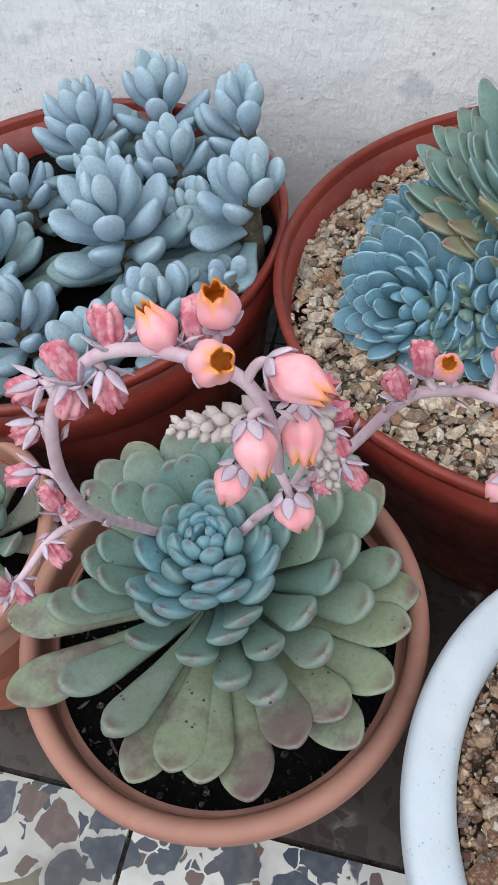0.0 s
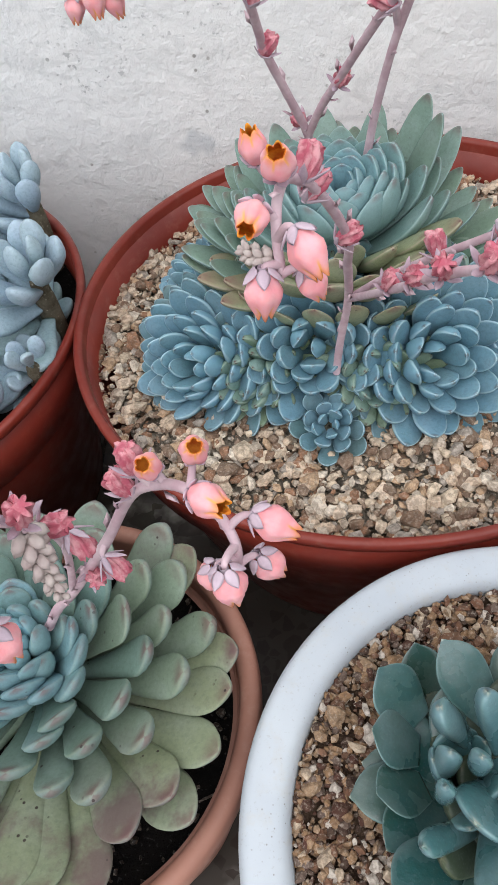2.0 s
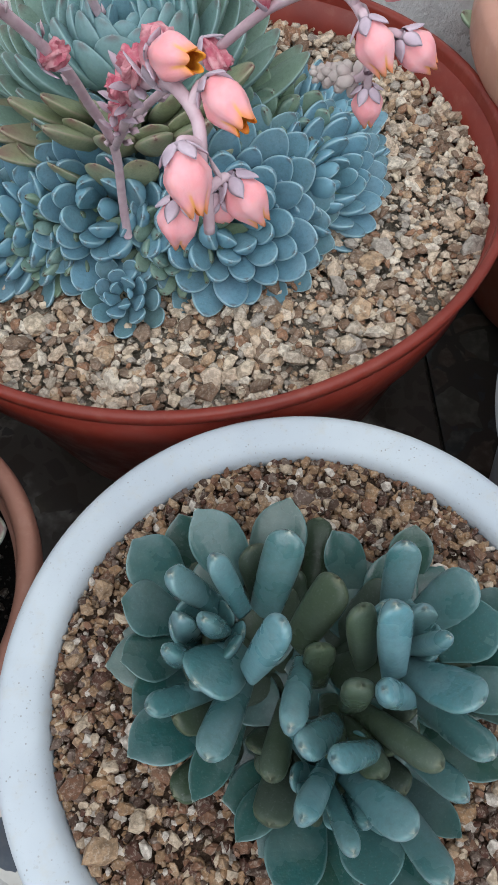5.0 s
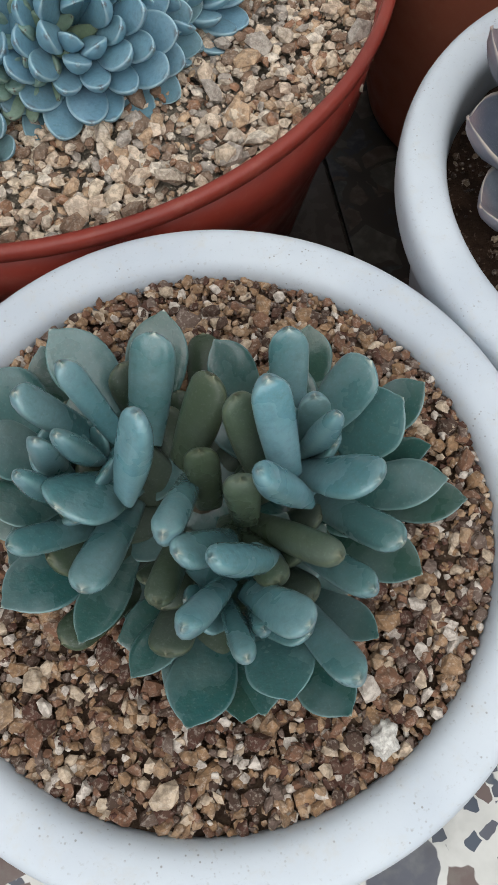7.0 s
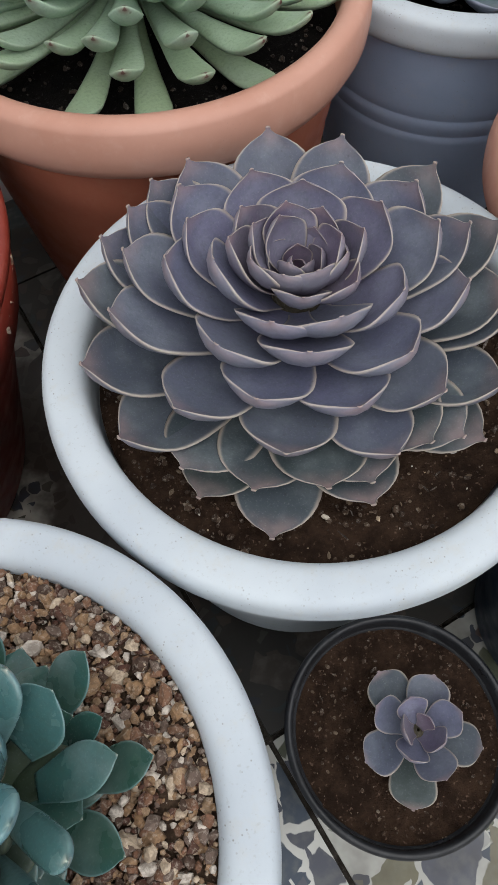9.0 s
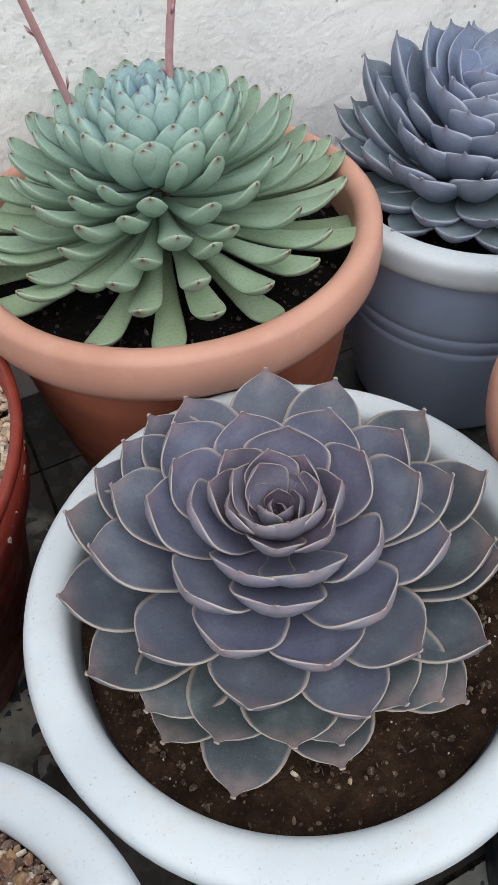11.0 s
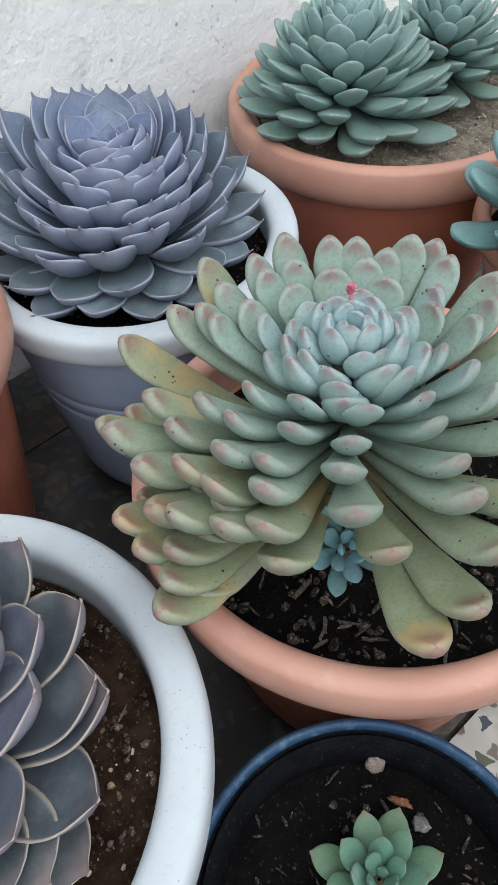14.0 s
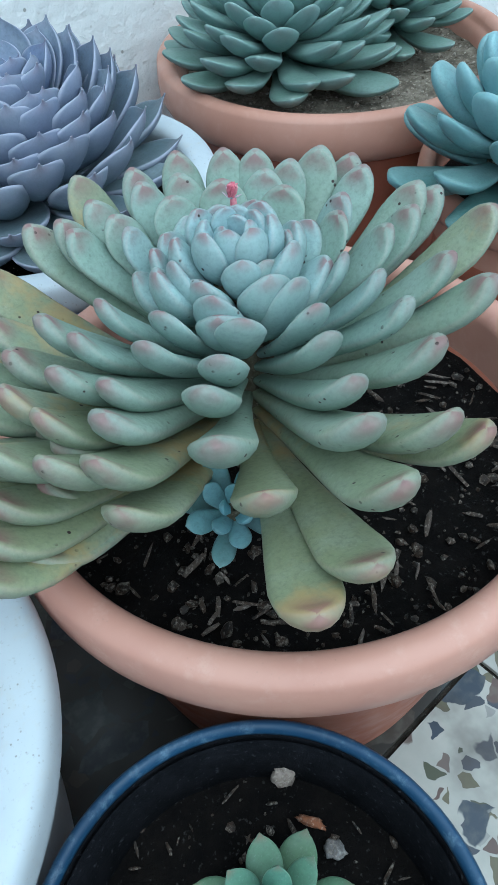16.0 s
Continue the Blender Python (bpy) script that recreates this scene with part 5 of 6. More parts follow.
M["stalk_rose"] = simple_material("rose_stalk", (0.44, 0.24, 0.25), (0.51, 0.31, 0.32), 200, 0.55)


def shell(bm, rows, segs, mat):
    """Joins rings of points into a skin and returns its faces."""
    made = [[bm.verts.new(p) for p in r] for r in rows]
    for lo, hi in zip(made, made[1:]):
        for k in range(segs):
            f = bm.faces.new((lo[k], lo[(k + 1) % segs], hi[(k + 1) % segs], hi[k]))
            f.material_index, f.smooth = mat, True
    return made


def finish(name, bm, mats, info=None):
    me = bpy.data.meshes.new(name)
    bm.to_mesh(me), bm.free()
    for q in mats:
        me.materials.append(M[q])
    if info is not None:
        at = me.attributes.new("leaf", "FLOAT_VECTOR", "POINT")
        at.data.foreach_set("vector", [q for d in (info + [(0, 0, 0)] * (len(me.vertices) - len(info))) for q in d])
    return me


def sepals(bm, n, length, width, z, spread, mat, turn=0.0):
    for k in range(n):
        a = 2 * math.pi * k / n + turn
        rows = []
        for i in range(6):
            v = i / 5
            w = width * math.sin(math.pi * (0.2 + 0.78 * v)) ** 0.8
            th = 0.00055 * (1 - 0.6 * v)
            r, h = 0.0012 + length * v * math.cos(spread), z + length * v * math.sin(spread) + 0.0008 * v * v
            rows.append([(r * math.cos(a) - w * math.cos(p) * math.sin(a) , r * math.sin(a) + w * math.cos(p) * math.cos(a), h + th * math.sin(p)) for p in [2 * math.pi * q / 6 for q in range(6)]])
        shell(bm, rows, 6, mat)


def flower_mesh(openness=1.0):
    """A nodding five-petalled bell, its mouth towards +z, base at the origin."""
    bm, info = bmesh.new(), []
    segs, rows = 30, []
    for i in range(9):
        v = i / 8
        row = []
        for k in range(segs):
            a = 2 * math.pi * k / segs
            lobe = abs(math.cos(2.5 * a))
            r = (0.0016 + 0.0020 * math.sin(math.pi * min(1, v * 1.25) * 0.62)) * (1 + 0.15 * lobe)
            r *= 1 - 0.95 * max(0, v - 0.38) * (1.25 - 0.30 * openness)
            r += 0.0002 * openness * max(0, v - 0.84) / 0.16 * lobe
            z = 0.0092 * v - 0.0015 * (1 - lobe) * max(0, v - 0.6) / 0.4
            row.append((r * math.cos(a), r * math.sin(a), z))
            info.append((v, 1 - lobe, 0))
        rows.append(row)
    shell(bm, rows, segs, 0)
    inner = [[(x * 0.86, y * 0.86, z - 0.0001) for x, y, z in rows[8 - i]] for i in range(6)]
    made = shell(bm, inner, segs, 1)
    bm.faces.new(made[-1]).material_index = 1
    bm.verts.ensure_lookup_table()
    top, first = len(rows) * segs - segs, len(rows) * segs
    for k in range(segs):
        f = bm.faces.new((bm.verts[top + k], bm.verts[top + (k + 1) % segs], bm.verts[first + (k + 1) % segs], bm.verts[first + k]))
        f.material_index = 1
    sepals(bm, 5, 0.0029, 0.0013, -0.0006, radians(26), 2)
    rows = [[(0.0009 * math.cos(p), 0.0009 * math.sin(p), z) for p in [2 * math.pi * q / 8 for q in range(8)]] for z in (-0.0012, 0.0004)]
    shell(bm, rows, 8, 2)
    return finish("flower", bm, ("petal", "mouth", "sepal"), info)


def wilted_mesh(seed):
    """A withered, twisted bell."""
    rng = random.Random(seed)
    bm, rows, segs = bmesh.new(), [], 28
    for i in range(8):
        v = i / 7
        row = []
        for k in range(segs):
            a = 2 * math.pi * k / segs + 0.5 * v
            crease = 0.42 + 0.58 * abs(math.cos(3.5 * a + 0.7 * math.sin(5 * v + seed)))
            r = (0.0011 + 0.0021 * math.sin(math.pi * (0.12 + 0.62 * v))) * crease * rng.uniform(0.9, 1.1)
            row.append((r * math.cos(a), r * math.sin(a), 0.0085 * v * rng.uniform(0.97, 1.03) - (0.0016 * rng.random() if i == 7 else 0)))
        rows.append(row)
    made = shell(bm, rows, segs, 0)
    bm.faces.new(made[-1]).material_index = 0
    sepals(bm, 5, 0.0052, 0.0011, -0.0003, radians(34), 1, seed)
    rows = [[(0.0007 * math.cos(p), 0.0007 * math.sin(p), z) for p in [2 * math.pi * q / 8 for q in range(8)]] for z in (-0.0012, 0.0004)]
    shell(bm, rows, 8, 1)
    return finish("withered_flower", bm, ("wilted", "sepal"))


def bud_spike_mesh(length, n, seed):
    """A tip crowded with tiny fat bracts."""
    rng = random.Random(seed)
    bm = bmesh.new()
    for k in range(n):
        v = k / n
        a = radians(GOLDEN * k)
        s = 0.0024 * (1 - 0.55 * v)
        e = Matrix.Translation((0.0022 * (1 - 0.5 * v) * math.cos(a), 0.0022 * (1 - 0.5 * v) * math.sin(a), length * v)) @ Matrix.Rotation(a, 4, "Z") @ Matrix.Rotation(radians(50), 4, "Y") @ Matrix.Diagonal((s * 0.62, s * 0.62, s * rng.uniform(0.9, 1.15), 1))
        bmesh.ops.create_icosphere(bm, subdivisions=1, radius=1.0, matrix=e)
    bmesh.ops.create_cone(bm, segments=8, radius1=0.0012, radius2=0.0006, depth=length, cap_ends=True, matrix=Matrix.Translation((0, 0, length / 2)))
    for f in bm.faces:
        f.smooth = True
    return finish("bud_spike", bm, ("bud",))


PATHS = {}
FLOWERS = [flower_mesh(0.35), flower_mesh(1.0)]
WILTS = [wilted_mesh(k) for k in range(4)]


def smooth_path(points, steps=7):
    pts = [Vector(p) for p in points]
    pts = [pts[0] * 2 - pts[1]] + pts + [pts[-1] * 2 - pts[-2]]
    out = []
    for a, b, c, d in zip(pts, pts[1:], pts[2:], pts[3:]):
        for k in range(steps):
            t = k / steps
            out.append(0.5 * (2 * b + (c - a) * t + (2 * a - 5 * b + 4 * c - d) * t * t + (3 * b - a - 3 * c + d) * t ** 3))
    return out + [pts[-2]]


def stalk(parent, points, r0, r1, material="stalk", bracts=0.012, seed=0, name="flower_stalk"):
    """A tapering stalk through the points, with small bracts."""
    path = smooth_path(points)
    bm, rows, segs = bmesh.new(), [], 10
    side = Vector((0.3, 1, 0.2))
    for i, p in enumerate(path):
        d = (path[min(i + 1, len(path) - 1)] - path[max(i - 1, 0)]).normalized()
        side = (side - d * side.dot(d)).normalized()
        up = d.cross(side)
        r = r0 + (r1 - r0) * i / (len(path) - 1)
        r *= 0.84 + 0.06 * noise.noise(p * 300)
        rows.append([tuple(p + r * (side * math.cos(q) + up * math.sin(q))) for q in [2 * math.pi * k / segs for k in range(segs)]])
    made = shell(bm, rows, segs, 0)
    bm.faces.new(made[0]), bm.faces.new(made[-1])
    rng, run = random.Random(seed), 0.0
    for a, b in zip(path, path[1:]):
        run += (b - a).length
        if bracts and run > bracts:
            run = -rng.uniform(0, 0.5) * bracts
            d = (b - a).normalized()
            o = Matrix.Rotation(rng.uniform(0, 6.28), 3, d) @ d.orthogonal().normalized()
            tip, w = d * 0.0055 + o * 0.0028, d.cross(o) * 0.0011
            q = [a + o * r1, a + o * r1 * 1.2 + tip * 0.5 + w, a + o * r1 + tip, a + o * r1 * 1.2 + tip * 0.5 - w, a + o * (r1 + 0.0007) + tip * 0.45]
            vs = [bm.verts.new(k) for k in q]
            for f in ((0, 1, 4), (1, 2, 4), (2, 3, 4), (3, 0, 4), (0, 3, 2, 1)):
                bm.faces.new([vs[k] for k in f])
    ob = part(name, bm, M[material], parent)
    ob.matrix_parent_inverse = parent.matrix_world.inverted()
    PATHS[ob.name] = path
    return ob


def bloom(on, me, at, way, size=1.0, name="flower", middle=0.0042):
    """A flower on a stalk: its middle at a place, its mouth along way."""
    ob = new(name, me)
    ob.parent = on
    w = Vector(way).normalized()
    size *= 0.87
    foot = Vector(at) - w * middle * size
    near = min(PATHS[on.name], key=lambda p: (p - foot).length)
    if (near - foot).length > 0.0012:
        turn_at = foot - w * 0.45 * (near - foot).length
        bm, rows = bmesh.new(), []
        line = [near.lerp(turn_at, q / 6).lerp(turn_at.lerp(foot, q / 6), q / 6) for q in range(7)]
        lean = (foot - near).orthogonal().normalized()
        cross_way = lean.cross((foot - near).normalized())
        for q, p in enumerate(line):
            rows.append([tuple(p + (0.0009 - 0.00005 * q) * (lean * math.cos(g) + cross_way * math.sin(g))) for g in [2 * math.pi * k / 8 for k in range(8)]])
        shell(bm, rows, 8, 0)
        part("pedicel", bm, M["stalk"], on)
    m = Matrix.Translation(foot) @ w.to_track_quat("Z", "Y").to_matrix().to_4x4() @ Matrix.Diagonal((size, size, size, 1))
    ob.matrix_basis = m
    return ob


bpy.context.view_layer.update()
arch = stalk(p1, [(-0.0783, 0.1120, 0.1575), (-0.0796, 0.0987, 0.1889), (-0.0758, 0.0853, 0.2190), (-0.0712, 0.0780, 0.2414), (-0.0666, 0.0747, 0.2609), (-0.0615, 0.0759, 0.2768), (-0.0514, 0.0779, 0.2884), (-0.0405, 0.0758, 0.2943), (-0.0305, 0.0719, 0.2979), (-0.0232, 0.0699, 0.2971), (-0.0203, 0.0698, 0.2905), (-0.0198, 0.0703, 0.2809), (-0.0206, 0.0716, 0.2724)], 0.0019, 0.0010, seed=1)
for at, way, k, size in [((-0.0268, 0.0757, 0.3044), (0.1, -0.25, 1), 1, 1.0), ((-0.0252, 0.0667, 0.3035), (0.55, -0.45, 0.7), 1, 1.0), ((-0.0367, 0.0756, 0.2994), (-0.3, 0.1, 0.9), 0, 1.0), ((-0.0147, 0.0691, 0.2991), (0.85, -0.3, -0.3), 0, 1.1), ((-0.0211, 0.0648, 0.2879), (0.2, -0.5, -0.8), 0, 1.05), ((-0.0161, 0.0716, 0.2829), (0.1, -0.7, -0.6), 1, 1.05), ((-0.0293, 0.0711, 0.2670), (-0.35, -0.3, -0.9), 0, 1.1), ((-0.0182, 0.0697, 0.2631), (0.15, -0.1, -1), 0, 1.15)]:
    bloom(arch, FLOWERS[k], at, way, size)
for k, (at, way) in enumerate([((-0.0712, 0.0768, 0.2667), (-0.7, -0.1, -0.6)), ((-0.0803, 0.0771, 0.2487), (-0.8, -0.2, -0.2)), ((-0.0670, 0.0778, 0.2787), (-0.7, -0.1, -0.4)), ((-0.0564, 0.0774, 0.2878), (-0.4, 0.2, 0.8)), ((-0.0572, 0.0757, 0.2799), (-0.2, -0.4, -0.8)), ((-0.0474, 0.0800, 0.2940), (-0.2, 0.4, 0.9)), ((-0.0494, 0.0767, 0.2823), (0.1, -0.3, -1)), ((-0.0315, 0.0785, 0.2985), (0.0, 0.5, 0.8))]):
    bloom(arch, WILTS[k % 4], at, way, 1.0, "withered_flower")
spike = bud_spike_mesh(0.014, 30, 5)
bloom(arch, spike, (-0.0228, 0.0721, 0.2848), (-1, -0.15, -0.12), 1.15, "bud_spike", 0.0)
side = stalk(p1, [(-0.0759, 0.0863, 0.2172), (-0.0793, 0.0809, 0.2210), (-0.0827, 0.0744, 0.2229), (-0.0882, 0.0654, 0.2187), (-0.0968, 0.0569, 0.2119)], 0.0014, 0.0009, seed=2)
for k, (at, way) in enumerate([((-0.0798, 0.0826, 0.2245), (0.5, 0.0, 0.6)), ((-0.0812, 0.0730, 0.2199), (0.6, -0.3, -0.6)), ((-0.0886, 0.0642, 0.2147), (0.1, -0.3, -1)), ((-0.0831, 0.0829, 0.2289), (-0.3, 0.3, 0.8)), ((-0.0923, 0.0621, 0.2200), (-0.3, -0.2, 0.8))]):
    bloom(side, WILTS[k % 4], at, way, 1.0, "withered_flower")
right = stalk(p1, [(-0.0511, 0.1120, 0.1692), (-0.0432, 0.1110, 0.1840), (-0.0325, 0.1099, 0.1995), (-0.0159, 0.1085, 0.2272), (-0.0037, 0.1065, 0.2503), (0.0055, 0.1026, 0.2597), (0.0125, 0.0970, 0.2655), (0.0180, 0.0912, 0.2670), (0.0208, 0.0876, 0.2628), (0.0208, 0.0856, 0.2560)], 0.0019, 0.0010, seed=3)
for at, way, k, size in [((0.0043, 0.1018, 0.2672), (0.0, -0.45, 0.8), 1, 0.9), ((0.0144, 0.1007, 0.2731), (0.2, -0.4, 0.85), 1, 0.9), ((0.0179, 0.0887, 0.2751), (0.75, -0.6, 0.25), 1, 1.0), ((0.0284, 0.0893, 0.2654), (0.85, -0.2, -0.45), 0, 1.1), ((0.0198, 0.0803, 0.2600), (0.1, -0.25, -1), 0, 1.1), ((0.0261, 0.0880, 0.2526), (0.45, 0.0, -0.9), 0, 1.05), ((0.0157, 0.0842, 0.2562), (-0.3, 0.0, -0.9), 0, 0.9)]:
    bloom(right, FLOWERS[k], at, way, size)
for k, (at, way) in enumerate([((-0.0051, 0.1069, 0.2546), (-0.4, 0.1, 0.7)), ((-0.0136, 0.1035, 0.2236), (0.6, -0.3, -0.6)), ((-0.0003, 0.1061, 0.2643), (-0.2, 0.3, 0.9)), ((-0.0227, 0.1069, 0.2122), (0.3, -0.5, 0.4))]):
    bloom(right, WILTS[k % 4], at, way, 1.0, "withered_flower")

twig = stalk(p1, [(-0.0340, 0.1103, 0.1976), (-0.0284, 0.1074, 0.2153), (-0.0225, 0.1031, 0.2358), (-0.0191, 0.0968, 0.2532), (-0.0198, 0.0917, 0.2649), (-0.0227, 0.0899, 0.2687)], 0.0013, 0.0009, bracts=0.007, seed=20)
for k, (at, way, size) in enumerate([((-0.0171, 0.1013, 0.2398), (0.5, -0.4, -0.7), 1.0), ((-0.0161, 0.0959, 0.2571), (0.8, 0.0, 0.4), 1.0), ((-0.0173, 0.0908, 0.2703), (0.35, -0.1, 0.9), 1.05), ((-0.0237, 0.0890, 0.2734), (-0.1, -0.1, 1), 1.05)]):
    bloom(twig, WILTS[k % 4], at, way, size, "withered_flower")
bloom(twig, bud_spike_mesh(0.015, 30, 10), (-0.0188, 0.0907, 0.2630), (0.25, -0.45, -0.85), 1.2, "bud_spike", 0.0)

front = bpy.data.objects["echeveria.002"]
fork = stalk(front, [(0.0432, 0.2185, 0.1598), (0.0447, 0.2158, 0.1778), (0.0477, 0.2084, 0.2071), (0.0468, 0.1913, 0.2362), (0.0460, 0.1749, 0.2590), (0.0396, 0.1575, 0.2839), (0.0340, 0.1441, 0.2973), (0.0320, 0.1330, 0.3011), (0.0316, 0.1245, 0.2986), (0.0321, 0.1213, 0.2941)], 0.0019, 0.0010, seed=4)
for at, way, k, size in [((0.0281, 0.1413, 0.3060), (-0.1, -0.1, 1), 1, 0.85), ((0.0326, 0.1324, 0.3080), (0.0, -0.5, 0.8), 1, 1.0), ((0.0281, 0.1221, 0.3052), (-0.15, -0.75, 0.1), 1, 0.95), ((0.0369, 0.1195, 0.2995), (0.45, -0.5, -0.7), 0, 1.1), ((0.0287, 0.1192, 0.2918), (-0.05, -0.25, -1), 0, 1.1), ((0.0372, 0.1213, 0.2916), (0.35, 0.0, -0.9), 0, 0.9)]:
    bloom(fork, FLOWERS[k], at, way, size)
for k, (at, way) in enumerate([((0.0464, 0.1726, 0.2614), (0.6, -0.1, 0.5)), ((0.0388, 0.1566, 0.2873), (0.5, 0.2, 0.6)), ((0.0376, 0.1494, 0.2975), (0.3, 0.4, 0.8))]):
    bloom(fork, WILTS[k % 4], at, way, 1.0, "withered_flower")
bloom(fork, bud_spike_mesh(0.010, 24, 6), (0.0311, 0.1232, 0.2942), (-0.8, 0.5, 0.2), 0.9, "bud_spike", 0.0)
branch = stalk(front, [(0.0477, 0.2084, 0.2071), (0.0553, 0.1948, 0.2255), (0.0655, 0.1799, 0.2445), (0.0807, 0.1609, 0.2680), (0.0916, 0.1526, 0.2812), (0.1010, 0.1444, 0.2886), (0.1055, 0.1382, 0.2867), (0.1061, 0.1333, 0.2814)], 0.0014, 0.0009, seed=5)
for at, way, k, size in [((0.0998, 0.1426, 0.2941), (0.1, -0.2, 1), 1, 0.9), ((0.1096, 0.1381, 0.2931), (0.95, -0.25, -0.1), 0, 1.0), ((0.1059, 0.1288, 0.2885), (0.4, -0.5, -0.75), 0, 1.0), ((0.1069, 0.1341, 0.2741), (0.1, 0.0, -1), 0, 0.9), ((0.1135, 0.1325, 0.2848), (0.7, 0.0, -0.7), 0, 1.0)]:
    bloom(branch, FLOWERS[k], at, way, size)
for k, (at, way) in enumerate([((0.0809, 0.1583, 0.2685), (0.4, -0.5, -0.3)), ((0.0910, 0.1539, 0.2846), (0.0, 0.1, 1)), ((0.0685, 0.1765, 0.2533), (-0.2, 0.2, 0.9))]):
    bloom(branch, WILTS[k % 4], at, way, 1.0, "withered_flower")
bloom(branch, bud_spike_mesh(0.020, 34, 7), (0.1046, 0.1365, 0.2779), (-0.36, 0.9, -0.55), 0.95, "bud_spike", 0.0)
drop = stalk(front, [(0.0477, 0.2084, 0.2071), (0.0524, 0.1917, 0.2235), (0.0576, 0.1729, 0.2420), (0.0639, 0.1498, 0.2658), (0.0691, 0.1306, 0.2834), (0.0748, 0.1176, 0.2926), (0.0784, 0.1099, 0.2926), (0.0785, 0.1059, 0.2885), (0.0790, 0.1048, 0.2846), (0.0788, 0.1040, 0.2775)], 0.0015, 0.0010, seed=6)
for at, way, k, size in [((0.0760, 0.1158, 0.2977), (0.75, -0.65, 0.25), 1, 1.0), ((0.0826, 0.1103, 0.2943), (0.6, -0.7, -0.35), 1, 1.0), ((0.0768, 0.1015, 0.2896), (0.2, -0.6, -0.75), 0, 1.1), ((0.0745, 0.1028, 0.2809), (-0.1, -0.1, -1), 0, 1.0), ((0.0847, 0.1058, 0.2815), (0.5, -0.2, -0.85), 0, 1.05), ((0.0810, 0.1075, 0.2787), (0.1, 0.3, -1), 0, 0.8)]:
    bloom(drop, FLOWERS[k], at, way, size)
for k, (at, way) in enumerate([((0.0571, 0.1736, 0.2445), (0.2, -0.2, 0.8)), ((0.0689, 0.1272, 0.2888), (0.1, -0.4, 0.8)), ((0.0639, 0.1434, 0.2736), (-0.1, -0.4, 0.8)), ((0.0733, 0.1215, 0.2947), (0.2, 0.3, 0.9)), ((0.0607, 0.1573, 0.2600), (0.3, -0.4, 0.6))]):
    bloom(drop, WILTS[k % 4], at, way, 1.0, "withered_flower")

tall = stalk(back, [(0.0433, 0.2850, 0.1839), (0.0415, 0.2697, 0.2100), (0.0374, 0.2594, 0.2367), (0.0317, 0.2487, 0.2576), (0.0266, 0.2396, 0.2757), (0.0244, 0.2236, 0.2961), (0.0208, 0.2149, 0.3067), (0.0135, 0.2018, 0.3205), (0.0040, 0.1930, 0.3340)], 0.0020, 0.0012, seed=7)
for k, (at, way) in enumerate([((0.0277, 0.2376, 0.2787), (0.5, -0.2, 0.8)), ((0.0264, 0.2226, 0.2990), (0.4, 0.0, 0.9)), ((0.0238, 0.2140, 0.3109), (0.4, 0.0, 0.9)), ((0.0346, 0.2578, 0.2440), (-0.3, -0.5, 0.5))]):
    bloom(tall, WILTS[k % 4], at, way, 0.95, "withered_flower")
cross = stalk(back, [(0.0374, 0.2594, 0.2367), (0.0417, 0.2503, 0.2509), (0.0467, 0.2409, 0.2637), (0.0579, 0.2119, 0.2958), (0.0652, 0.1916, 0.3148), (0.0733, 0.1728, 0.3297), (0.0797, 0.1608, 0.3369), (0.0839, 0.1594, 0.3329), (0.0844, 0.1616, 0.3260)], 0.0017, 0.0010, seed=8)
for at, way, k, size in [((0.0804, 0.1606, 0.3265), (0.1, -0.4, -0.9), 0, 1.0), ((0.0889, 0.1651, 0.3220), (0.6, -0.1, -0.8), 0, 1.05), ((0.0819, 0.1694, 0.3142), (0.05, 0.0, -1), 0, 1.05), ((0.0867, 0.1706, 0.3172), (0.3, 0.3, -0.9), 0, 0.85), ((0.0844, 0.1511, 0.3401), (0.8, -0.4, -0.1), 1, 1.0)]:
    bloom(cross, FLOWERS[k], at, way, size)
for k, (at, way) in enumerate([((0.0482, 0.2398, 0.2657), (0.2, -0.5, 0.7)), ((0.0569, 0.2106, 0.2983), (-0.7, 0.0, 0.3)), ((0.0681, 0.1888, 0.3207), (-0.3, 0.0, 0.9)), ((0.0759, 0.1726, 0.3346), (0.0, 0.2, 0.9))]):
    bloom(cross, WILTS[k % 4], at, way, 0.95, "withered_flower")
bloom(cross, bud_spike_mesh(0.013, 28, 8), (0.0829, 0.1687, 0.3191), (-0.75, 0.55, -0.5), 1.0, "bud_spike", 0.0)
stalk(back, [(0.0582, 0.2920, 0.1889), (0.0602, 0.2881, 0.2102), (0.0632, 0.2824, 0.2335), (0.0681, 0.2702, 0.2638), (0.0751, 0.2533, 0.2935), (0.0850, 0.2380, 0.3200), (0.0900, 0.2300, 0.3400)], 0.0021, 0.0014, seed=9)
fourth = stalk(back, [(0.0681, 0.2702, 0.2638), (0.0633, 0.2545, 0.2868), (0.0581, 0.2369, 0.3106), (0.0540, 0.2240, 0.3300)], 0.0016, 0.0011, seed=10)
for k, (at, way) in enumerate([((0.0597, 0.2358, 0.3142), (-0.2, 0.0, 0.9)), ((0.0625, 0.2494, 0.2964), (0.5, 0.0, 0.8))]):
    bloom(fourth, WILTS[k % 4], at, way, 0.95, "withered_flower")

stalk(p6, [(0.3030, 0.330, 0.190), (0.3040, 0.328, 0.2149), (0.3070, 0.327, 0.2400), (0.3130, 0.325, 0.2700), (0.3160, 0.323, 0.2860)], 0.0022, 0.0018, "stalk_rose", 0.016, seed=11)
stalk(p6, [(0.3160, 0.323, 0.2850), (0.3110, 0.321, 0.2980), (0.3060, 0.319, 0.3150)], 0.0017, 0.0012, "stalk_rose", 0.016, seed=12)
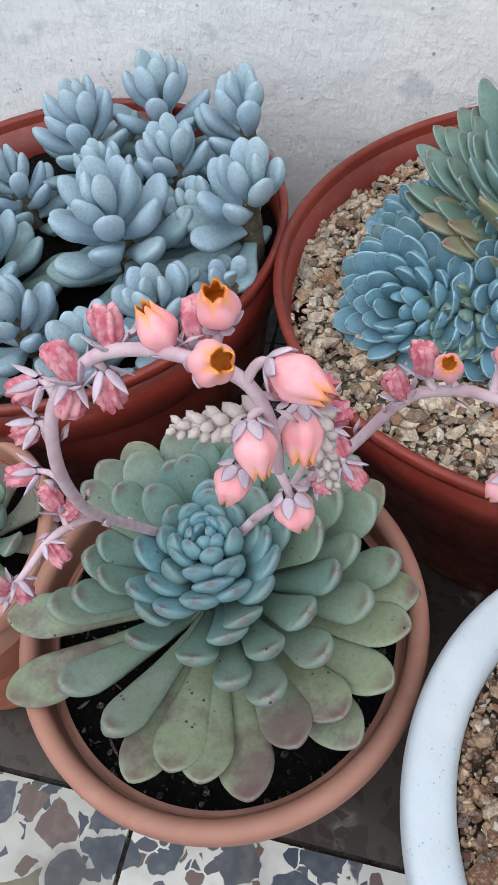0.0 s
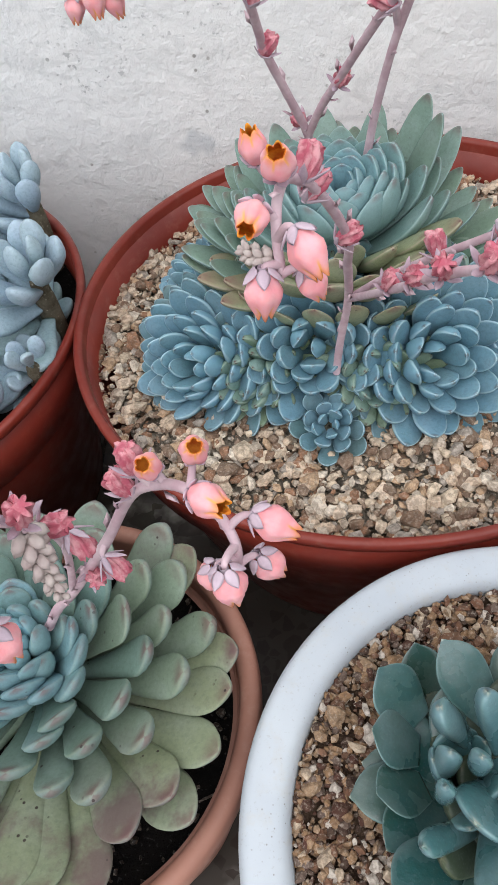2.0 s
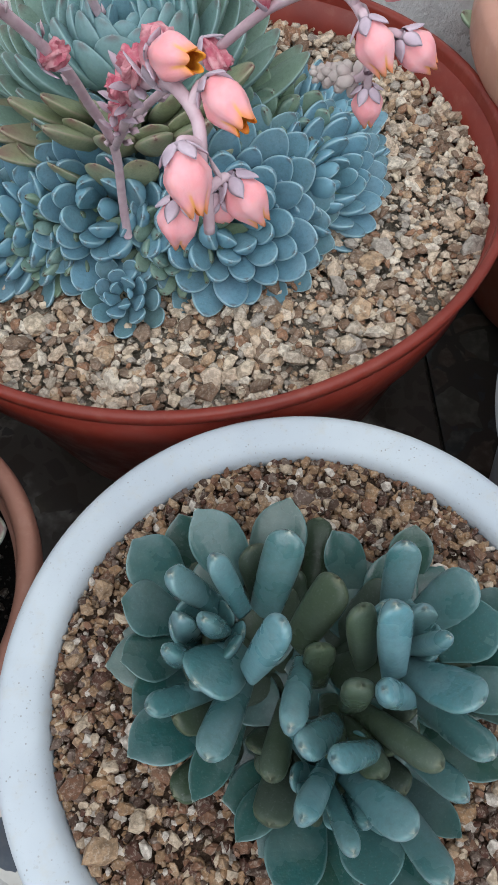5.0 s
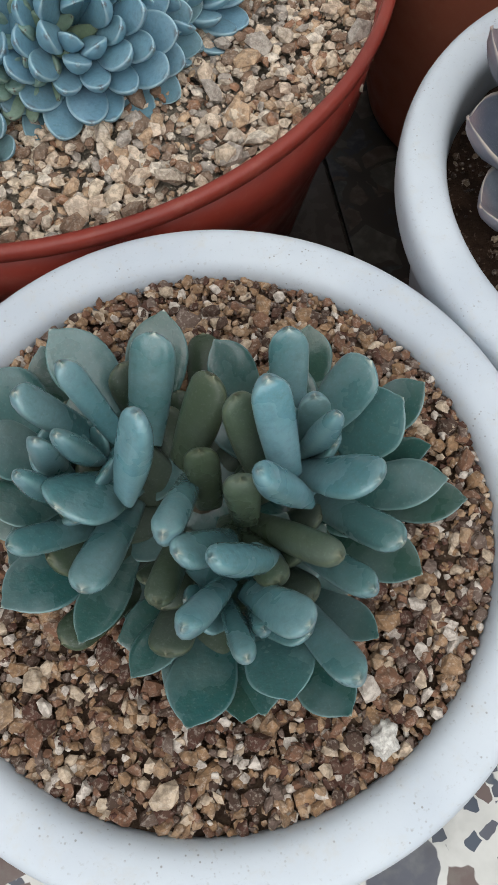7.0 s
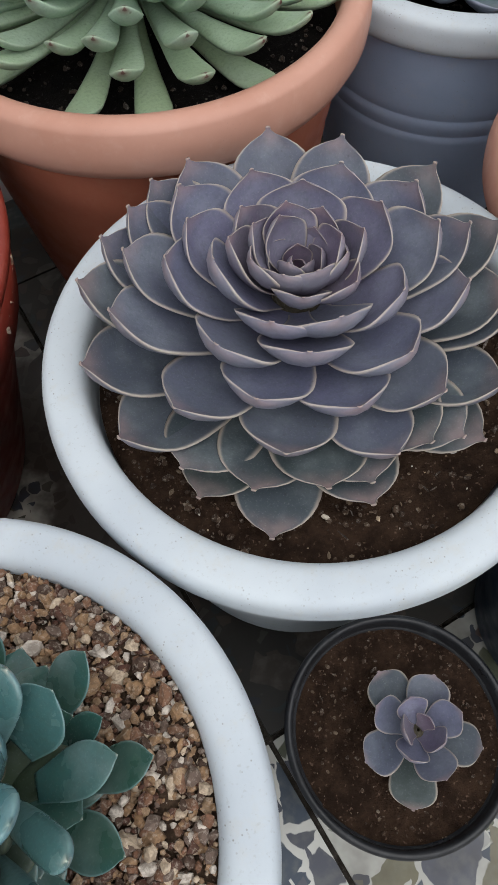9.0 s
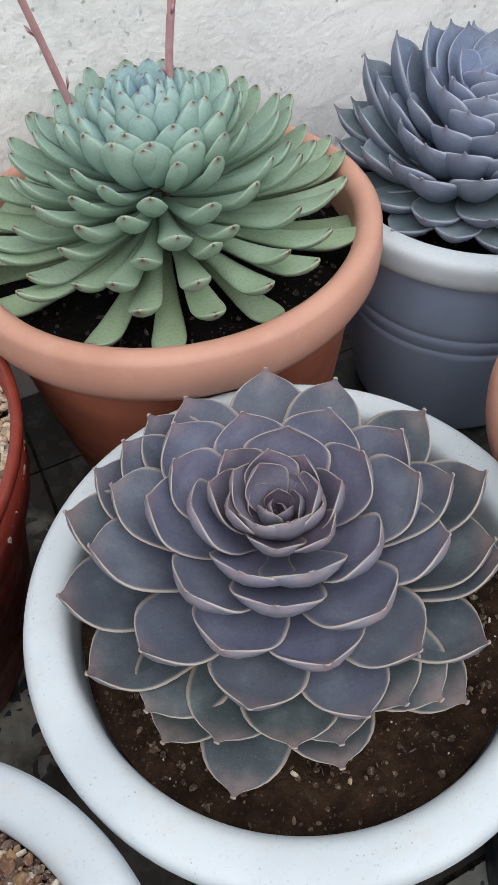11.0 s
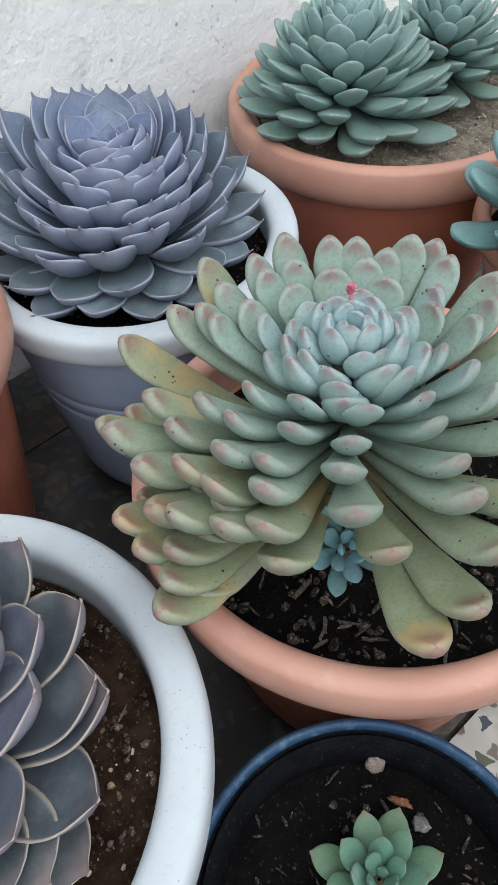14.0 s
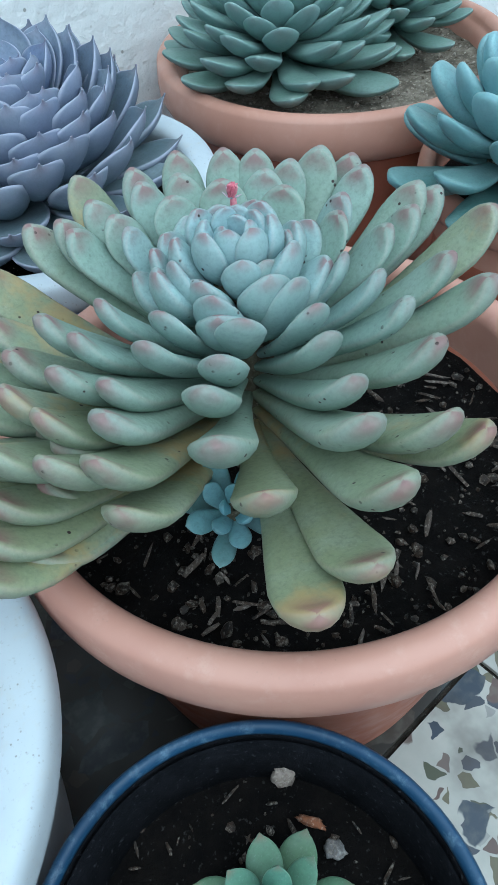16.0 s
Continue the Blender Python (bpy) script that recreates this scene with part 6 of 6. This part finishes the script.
stalk(p6, [(0.3160, 0.323, 0.2850), (0.3210, 0.322, 0.2980), (0.3280, 0.321, 0.3150)], 0.0017, 0.0012, "stalk_rose", 0.016, seed=13)
stalk(p6, [(0.2670, 0.342, 0.190), (0.2660, 0.341, 0.2050), (0.2590, 0.336, 0.2400), (0.2530, 0.332, 0.2680), (0.2480, 0.330, 0.3000)], 0.0022, 0.0016, "stalk_rose", 0.016, seed=14)

hang = stalk(back, [(0.0040, 0.1930, 0.3340), (-0.0020, 0.2020, 0.3390), (-0.0080, 0.2180, 0.3360), (-0.0160, 0.2330, 0.3240), (-0.0188, 0.2406, 0.3096), (-0.0204, 0.2477, 0.2980)], 0.0012, 0.0009, seed=15)
for at, way, size in [((-0.0278, 0.2506, 0.2888), (-0.15, -0.1, -1), 1.0), ((-0.0212, 0.2490, 0.2909), (0.05, -0.2, -1), 1.15), ((-0.0163, 0.2519, 0.2885), (0.25, 0.0, -1), 1.05)]:
    bloom(hang, FLOWERS[0], at, way, size)
bloom(hang, bud_spike_mesh(0.016, 30, 9), (-0.0167, 0.2500, 0.2928), (0.95, 0.0, 0.25), 1.1, "bud_spike", 0.0)
bud = stalk(p8, [(0.4410, 0.1300, 0.196), (0.4420, 0.1315, 0.206), (0.4425, 0.1320, 0.213)], 0.0013, 0.0010, "wilted", 0, seed=16, name="bud_stalk")
bloom(bud, WILTS[1], (0.4425, 0.1322, 0.2150), (0.1, -0.2, 1), 0.55, "flower_bud")


def lump(name, label, at, size, squash, material, seed):
    """One worn stone or bark chip."""
    bm = bmesh.new()
    bmesh.ops.create_icosphere(bm, subdivisions=3, radius=0.5)
    for v in bm.verts:
        k = 1 + 0.55 * noise.noise(v.co * 3.4 + Vector((seed, 0, 0))) + 0.25 * noise.noise(v.co * 9 + Vector((0, seed, 0)))
        v.co = Vector((v.co.x * k * size[0], v.co.y * k * size[1], v.co.z * k * size[2]))
    ob = part(name, bm, material, None)
    ob.matrix_world = Matrix.Translation(at) @ Euler((0.2, -0.15, 0.7 * seed)).to_matrix().to_4x4()
    return tagged(ob, label, name.replace("_", " "))


M["pale_stone"] = crumbs_material("weathered_pale_stone", [(0.26, 0.22, 0.19)])
M["bark_chip"] = crumbs_material("red_brown_bark", [(0.22, 0.085, 0.04)])
M["grey_chip"] = crumbs_material("grey_wood_chip", [(0.20, 0.20, 0.20)])
lump("pale_stone", "weathered pale stone lying on black soil", (0.3775, 0.0510, 0.0898), (0.0105, 0.0070, 0.0050), 1, M["pale_stone"], 1)
lump("bark_chip", "red-brown bark chip lying on black soil", (0.3730, 0.0360, 0.0892), (0.0090, 0.0028, 0.0024), 1, M["bark_chip"], 3)
lump("wood_chip", "grey wood chip lying on black soil", (0.3725, 0.0270, 0.0892), (0.0050, 0.0060, 0.0026), 1, M["grey_chip"], 4)
lump("pale_stone", "white pebble lying on rusty gravel", (0.1260, -0.0010, 0.1452), (0.0085, 0.0060, 0.0045), 1, M["grit"], 6)
